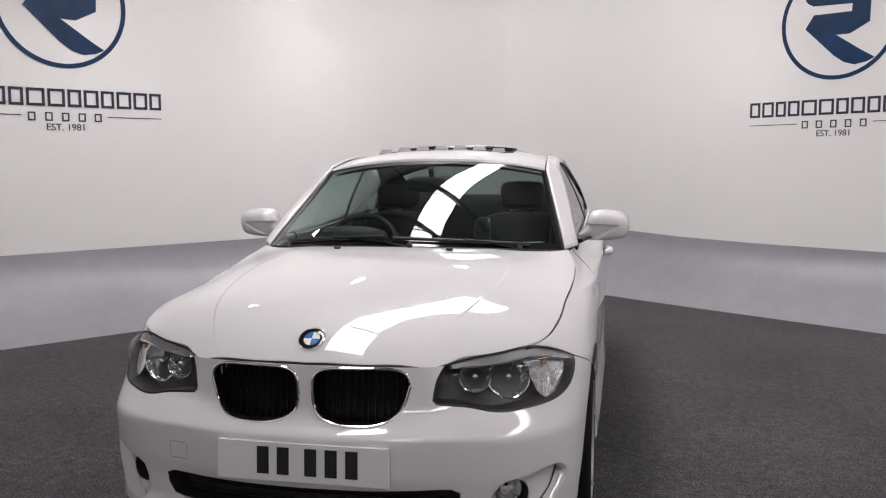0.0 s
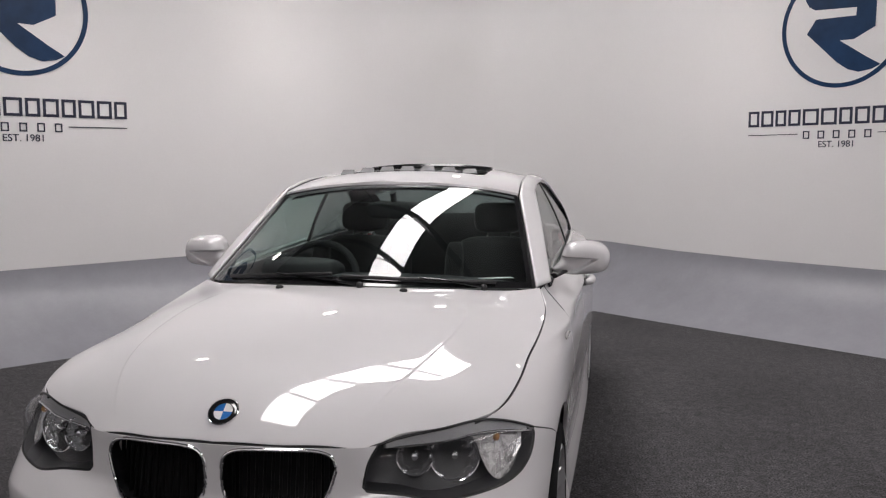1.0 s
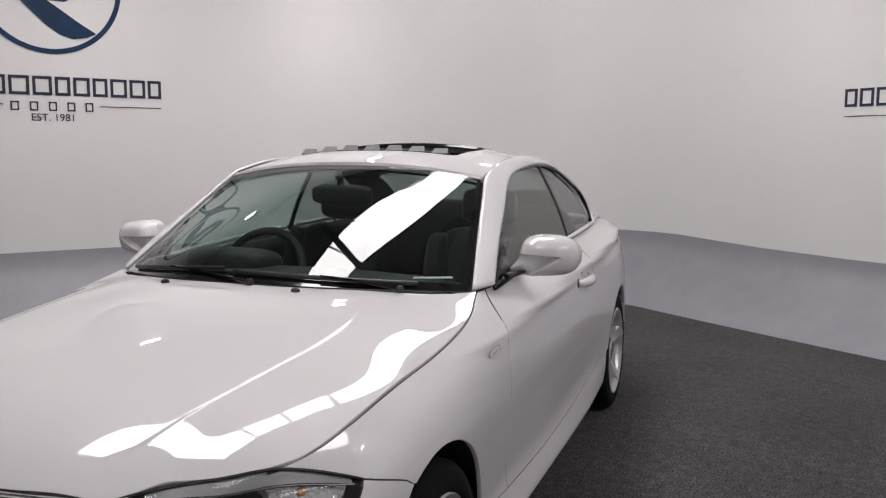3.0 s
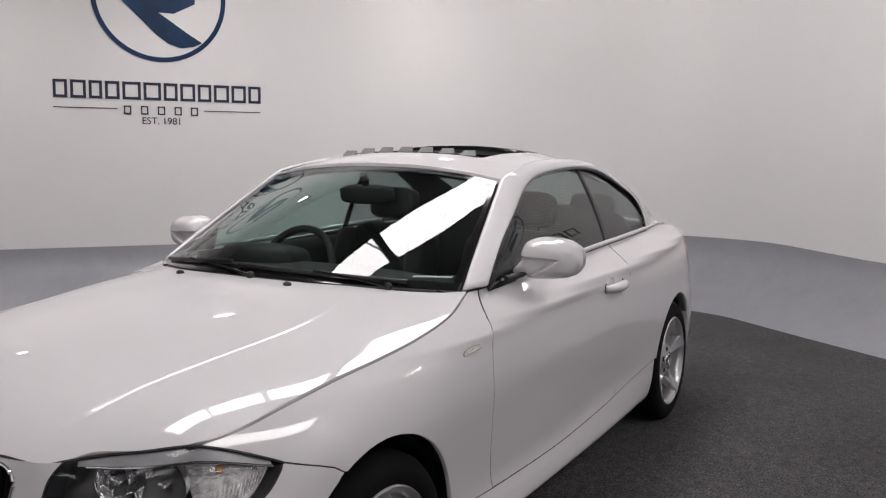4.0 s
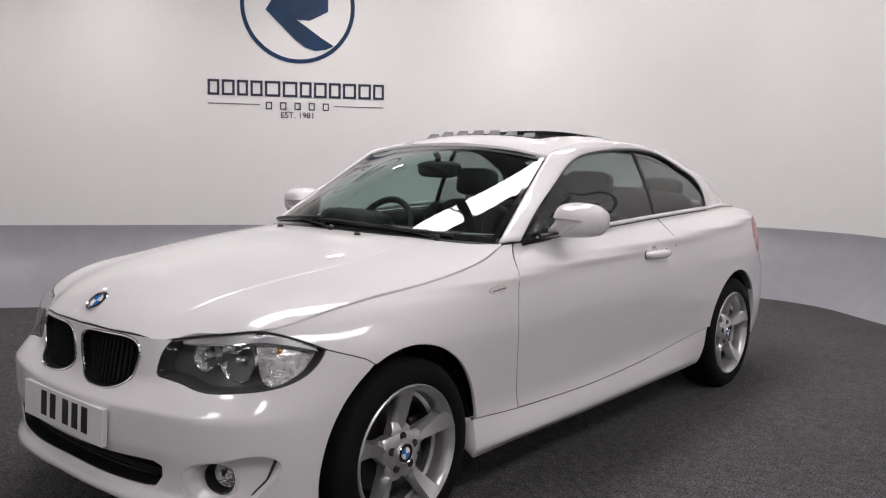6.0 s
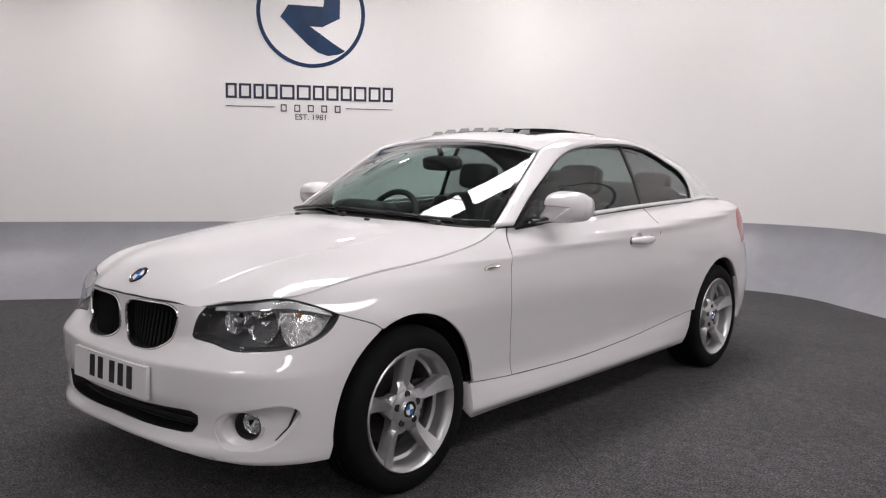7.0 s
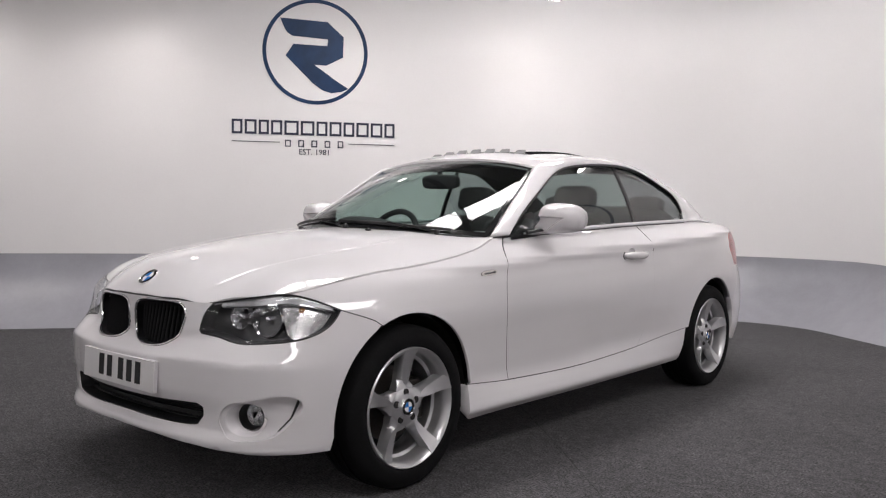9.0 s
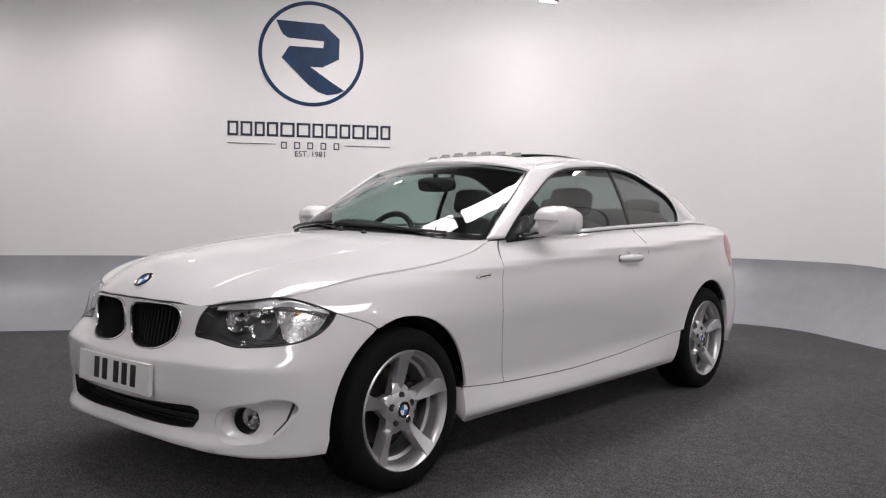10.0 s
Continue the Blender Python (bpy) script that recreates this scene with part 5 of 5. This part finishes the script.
# ---- door mirrors ----
def door_mirror(sgn):
    outline = smooth_line([(-0.088, -0.005), (-0.077, 0.035), (-0.062, 0.060), (-0.036, 0.071), (0.010, 0.0725), (0.058, 0.067), (0.092, 0.050), (0.109, 0.018), (0.108, -0.020), (0.096, -0.046),
                           (0.062, -0.060), (0.010, -0.066), (-0.045, -0.068), (-0.092, -0.060), (-0.121, -0.047), (-0.108, -0.030), (-0.088, -0.005)], 73)[:-1]
    ol = np.array(outline)
    ang, rad = np.arctan2(ol[:, 1], ol[:, 0]), np.hypot(ol[:, 0], ol[:, 1])
    order = np.argsort(ang)
    ang, rad = ang[order], rad[order]
    at = np.array([sgn * 0.828, 0.945, 1.020])

    def cap(w, h):
        """The front of the housing: a full face with round edges and a ledge across the middle, set back below."""
        w, h = np.asarray(w, float), np.asarray(h, float)
        rho = np.clip(np.hypot(w, h) / np.interp(np.arctan2(h, w), ang, rad, period=2 * math.pi), 0, 0.999)
        face = 0.090 * (1 - rho ** 4.2) ** 0.48
        t = np.clip((0.010 - h - 0.04 * w) / 0.006, 0, 1)
        run = np.clip((0.082 + (h - 0.010) * 1.6 - w) / 0.030, 0, 1)
        face = face * (1 - 0.30 * t * t * (3 - 2 * t) * run * run * (3 - 2 * run) - np.clip(-h, 0, 1) * 1.6)
        return np.stack([at[0] + sgn * w, at[1] - face + 0.12 * w, at[2] + h], -1)
    house = skin("door_mirror", outline if sgn > 0 else outline[::-1], cap, M_PAINT, car, "white door mirror on a black foot", step=0.004, edge=0.006, gap=0.0005, lip=0.0)
    rows = [np.stack([at[0] + sgn * ol[:, 0] * k, at[1] + b + 0.12 * ol[:, 0], at[2] + ol[:, 1] * k], -1) for b, k in ((-0.014, 0.996), (0.012, 1.003), (0.030, 0.985), (0.040, 0.94), (0.038, 0.86))]
    n = len(ol)
    link("mirror_rim", np.concatenate(rows), [(r * n + i, r * n + (i + 1) % n, (r + 1) * n + (i + 1) % n, (r + 1) * n + i) for r in range(4) for i in range(n)], M_PAINT, house)
    bm = bmesh.new()
    bmesh.ops.create_circle(bm, cap_ends=True, segments=32, radius=1)
    for v in bm.verts:
        x, y, _ = v.co
        v.co = (0.092 * math.copysign(abs(x) ** 0.7, x), 0, 0.056 * math.copysign(abs(y) ** 0.7, y))
    bm.transform(pose(sgn * 0.848, 0.990, 1.022, 0, 0, 5.7 * sgn))
    part("mirror_glass", bm, M_CHROME, house)
    foot = np.array([(0.722, 0.835, 0.958), (0.742, 0.865, 0.963), (0.775, 0.915, 0.975), (0.815, 0.95, 0.985)]) * [sgn, 1, 1]
    part("mirror_foot", tube(foot, [0.017, 0.012, 0.011, 0.014], sides=12, flat=0.6), M_BLACK, house, "black mirror foot")
    g = window_at(np.array([[0.735, 0.86, 0.93], [0.735, 0.86, 0.93]]), np.array([[0.0, 0.0, 0.0], [1.0, 0.92, 0.75]])) + [0.006, 0, 0]
    patch("mirror_sail", g if sgn > 0 else mirror(g)[:, ::-1], M_GRILLE, house, "black triangular mirror base", 0.008)


for sgn in (1, -1):
    door_mirror(sgn)

# ---- handles and side repeaters ----
M_REPEATER = material("repeater_lens", (0.68, 0.66, 0.62), 0.2, coat=0.8, stain=0.2, stain_scale=70)
for sgn in (1, -1):
    y = np.linspace(1.555, 1.775, 16)
    base = np.array([on_side(v, 0.834) for v in y])
    out = 0.028 * np.sin(np.pi * np.linspace(0.0, 1, 16)) ** 0.5 + 0.002
    line = (base + np.stack([out, 0 * y, 0 * y], 1)) * [sgn, 1, 1]
    part("door_handle", tube(line, list(0.011 + 0.010 * np.sin(np.pi * np.linspace(0, 1, 16)) ** 0.5), sides=12, flat=1.0, up=(0, 0, 1)), M_PAINT, doors[sgn], "white pull handle")
    # black bows put the shade of the gap round both handle ends
    for y_end, way in ((1.566, -1), (1.764, 1)):
        bow = np.linspace(-1.45, 1.45, 14)
        q = np.array([on_side(y_end + way * 0.016 * math.cos(a), 0.834 + 0.0175 * math.sin(a)) + [0.0006, 0, 0] for a in bow]) * [sgn, 1, 1]
        part("handle_gap_shade", tube(q, 0.0028, sides=6), M_BLACK, doors[sgn], "black line for the shaded gap round the handle's end")
    dish = lambda s, z: side(s, z, 0.020 * np.clip(1 - ((np.abs(s) - CUP_AT[0]) / 0.041) ** 2 - ((z - CUP_AT[1]) / 0.031) ** 2, 0, 1) ** 0.6)
    skin("handle_cup", HANDLE_CUP if sgn > 0 else flip(HANDLE_CUP), dish, M_PAINT, doors[sgn], "", step=0.008, edge=0.008, gap=-0.001, lip=0.0)
    rep = [(s_at_y(0.466, 0.796) + 0.048 * math.copysign(abs(math.cos(a)) ** 0.8, math.cos(a)), 0.796 + 0.0105 * math.sin(a) + 0.004 * math.cos(a)) for a in np.linspace(0, 2 * math.pi, 33)[:-1]]
    r = skin("side_repeater", rep if sgn > 0 else flip(rep), lambda s, z: side(s, z, -0.005), M_REPEATER, car, "clear oval side repeater", step=0.015, gap=0.0, lip=0.01)
    q = side(sgn * np.array([p[0] for p in rep]), np.array([p[1] for p in rep]), -0.003)
    part("repeater_surround", tube(q, 0.0014, closed=True, sides=6), M_TAB, r)
    q = side(sgn * np.linspace(s_at_y(0.43, 0.795), s_at_y(0.50, 0.797), 8), np.linspace(0.793, 0.799, 8), -0.0065)
    part("repeater_strip", tube(q, 0.004, sides=6), M_CHROME, r)

# ---- sunroof ----
skin("sunroof_tray", [(-0.72, 0.14), (0.72, 0.14), (0.72, 0.62), (-0.72, 0.62)], lambda u, v: roof_at(u, v) - [0, 0, 0.032], M_BLACK, car, "black sunroof frame",
            holes=[[(-0.6, 0.21), (0.6, 0.21), (0.6, 0.55), (-0.6, 0.55)]], step=0.04, edge=0.02, gap=0.0, lip=0.02)
u_ = np.linspace(-0.62, 0.62, 24)
bar = roof_at(u_, np.full(24, SUN_V0 + 0.03)) + [0, 0, -0.004]
deflector = part("sunroof_deflector", tube(bar, 0.008, sides=8, flat=0.7), M_BLACK, car, "black sunroof wind deflector with grey tabs")
for k in range(7):
    u0 = -0.60 + k * 0.19
    c = roof_at(np.array([u0]), np.array([SUN_V0 + 0.03]))[0]
    bm = prism([(-0.036, -0.012), (0.036, -0.012), (0.027, 0.016), (-0.027, 0.016)], pose(c[0], c[1], c[2] + 0.002, 48), 0.006)
    part("deflector_tab", bm, M_TAB, deflector, "grey deflector tab")

lift = lambda v: 0.007 - 0.006 * np.clip((v - 0.50) / 0.25, 0, 1)
glass_at = lambda u, v: roof_at(u, v) + np.stack([0 * u, 0 * u, lift(np.asarray(v))], -1)
panel = skin("sunroof_panel", [(-0.64, 0.51), (-0.61, 0.50), (0.61, 0.50), (0.64, 0.51), (0.60, 0.68), (-0.60, 0.68)], glass_at, M_GLOSSB, car, "dark glass sunroof panel slid back", step=0.05, edge=0.02, gap=0.0, lip=0.024)

# ---- cabin ----
def shell(name, rows, mat, label, parent=None, cap=True):
    """A loft through rings of points."""
    bm = bmesh.new()
    rings = [[bm.verts.new(tuple(map(float, p))) for p in r] for r in rows]
    n = len(rings[0])
    for a, b in zip(rings, rings[1:]):
        for k in range(n):
            bm.faces.new((a[k], a[(k + 1) % n], b[(k + 1) % n], b[k]))
    if cap:
        bm.faces.new(rings[0][::-1])
        bm.faces.new(rings[-1])
    return part(name, bm, mat, parent or car, label, angle=50)


def cushion(name, size, m, mat, parent, label="", power=0.45):
    """A padded block with softly swollen faces."""
    bm = bmesh.new()
    bmesh.ops.create_uvsphere(bm, u_segments=28, v_segments=16, radius=1)
    for v in bm.verts:
        v.co = Vector([0.5 * d * math.copysign(abs(c) ** power, c) for d, c in zip(size, v.co)])
    bm.transform(m)
    return part(name, bm, mat, parent, label, angle=70)


dash_profile = [(0.50, 0.93), (0.70, 0.952), (0.90, 0.945), (0.985, 0.90), (1.0, 0.82), (0.96, 0.70), (0.80, 0.60), (0.50, 0.60)]
shell("dashboard", [[(x, y - 0.10 * (abs(x) / 0.66) ** 2 * (1 if y > 0.6 else 0) + (0.14 * (abs(x) / 0.66) ** 2 if y < 0.6 else 0), z - 0.025 * (abs(x) / 0.66) ** 3) for y, z in dash_profile] for x in np.linspace(-0.66, 0.66, 17)], M_CABIN, "charcoal dashboard")
cushion("instrument_hood", (0.34, 0.26, 0.13), pose(-0.35, 0.86, 0.945, -8), M_CABIN, car, "hood over the instruments", 0.6)
wheel_m = pose(-0.36, 1.045, 0.880, 64)
ring = [wheel_m @ Vector((0.185 * math.cos(a), 0.185 * math.sin(a), 0)) for a in np.linspace(0, 2 * math.pi, 49)[:-1]]
steering = part("steering_wheel", tube(ring, 0.016, closed=True, sides=10, up=(0, 1, 0)), M_CABIN, car, "black leather steering wheel")
bm = lathe([(0.0, 0.03), (0.05, 0.028), (0.075, 0.015), (0.08, -0.02), (0.04, -0.05)], 28, axis="z")
bm.transform(wheel_m)
part("wheel_boss", bm, M_CABIN, steering)
for a in (0, 180, 270):
    d = Vector((math.cos(radians(a)), math.sin(radians(a)), 0))
    part("wheel_spoke", tube([wheel_m @ (d * r) for r in (0.06, 0.12, 0.18)], [0.028, 0.022, 0.016], sides=8, flat=0.45, up=wheel_m.to_3x3() @ Vector((0, 0, 1))), M_CABIN, steering)
for x in (-0.36, 0.36):
    seat = cushion("front_seat", (0.50, 0.52, 0.22), pose(x, 1.40, 0.50, 6), M_SEAT, car, "charcoal cloth front seat with headrest")
    cushion("backrest", (0.48, 0.17, 0.58), pose(x, 1.72, 0.745, -16), M_SEAT, seat)
    for s in (-1, 1):
        cushion("side_bolster", (0.10, 0.20, 0.50), pose(x + s * 0.21, 1.69, 0.755, -16), M_SEAT, seat)
        part("headrest_post", tube([(x + s * 0.06, 1.785, 1.03), (x + s * 0.06, 1.81, 1.12)], 0.006), M_CHROME, seat)
    cushion("headrest", (0.25, 0.10, 0.155), pose(x, 1.805, 1.125, -12), M_SEAT, seat)
bench = cushion("rear_seat", (1.16, 0.48, 0.20), pose(0, 2.30, 0.58, 6), M_SEAT, car, "charcoal cloth rear bench")
cushion("rear_backrest", (1.16, 0.16, 0.58), pose(0, 2.60, 0.82, -22), M_SEAT, bench)
for x in (-0.33, 0.33):
    cushion("rear_headrest", (0.24, 0.09, 0.12), pose(x, 2.70, 1.10, -18), M_SEAT, bench)
cushion("interior_mirror", (0.25, 0.05, 0.075), pose(0.0, 1.06, 1.205, 10), M_CABIN, car, "black interior mirror", 0.5)
part("mirror_stem", tube([(0, 1.055, 1.22), (0, 1.05, 1.26), (0, 1.03, 1.285)], 0.014), M_CABIN, car, "black mirror stem")
one_box("parcel_shelf", (1.12, 0.42, 0.03), pose(0, 2.86, 0.985), M_CABIN, car, "charcoal parcel shelf", 0.008)
for sgn in (1, -1):
    g = np.stack([[(sgn * (0.70 - 0.01 * k), y, z) for y in np.linspace(0.82, 2.75, 20)] for k, z in enumerate((0.30, 0.60, 0.90, 0.955))])
    patch("door_card", g if sgn < 0 else g[:, ::-1], M_CABIN, car, "charcoal inner door trim", 0.015)
    # dark lining inside the pillars and roof rails
    g = frame_grid[[0, 4, 8]] - [0.016, 0, 0.012]
    patch("pillar_trim", g if sgn > 0 else mirror(g)[:, ::-1], M_LINER, car, "anthracite pillar trim")
skin("headlining", [(-0.99, 0.02), (0.99, 0.02), (0.99, 1), (-0.99, 1)], lambda u, v: roof_at(u, v) - [0, 0, 0.045], M_LINER, car, "anthracite cloth headlining",
     holes=[[(-0.6, 0.21), (0.6, 0.21), (0.6, 0.55), (-0.6, 0.55)]], step=0.05, edge=0.03, gap=0.0, lip=0.0)
bm = bmesh.new()
box(bm, (1.38, 2.3, 0.04), pose(0, 1.75, 0.36))
box(bm, (1.25, 0.04, 0.62), pose(0, 0.52, 0.60))
box(bm, (1.25, 0.04, 0.60), pose(0, 2.78, 0.62))
box(bm, (0.20, 1.2, 0.30), pose(0, 1.4, 0.48))
part("cabin_floor", bm, M_CABIN, car, "charcoal cabin floor and bulkheads")
# plain box added inside the nose to keep its panel gaps dark
bm = bmesh.new()
box(bm, (1.05, 0.85, 0.40), pose(0, 0.0, 0.50))
part("engine_bay_filler", bm, M_BLACK, car, "black engine bay filler")

one_box("paper_slip", (0.13, 0.06, 0.002), pose(0.50, 0.735, 0.957, -4, 0, 24), M_PAPER, car, "white paper slip on the dashboard")
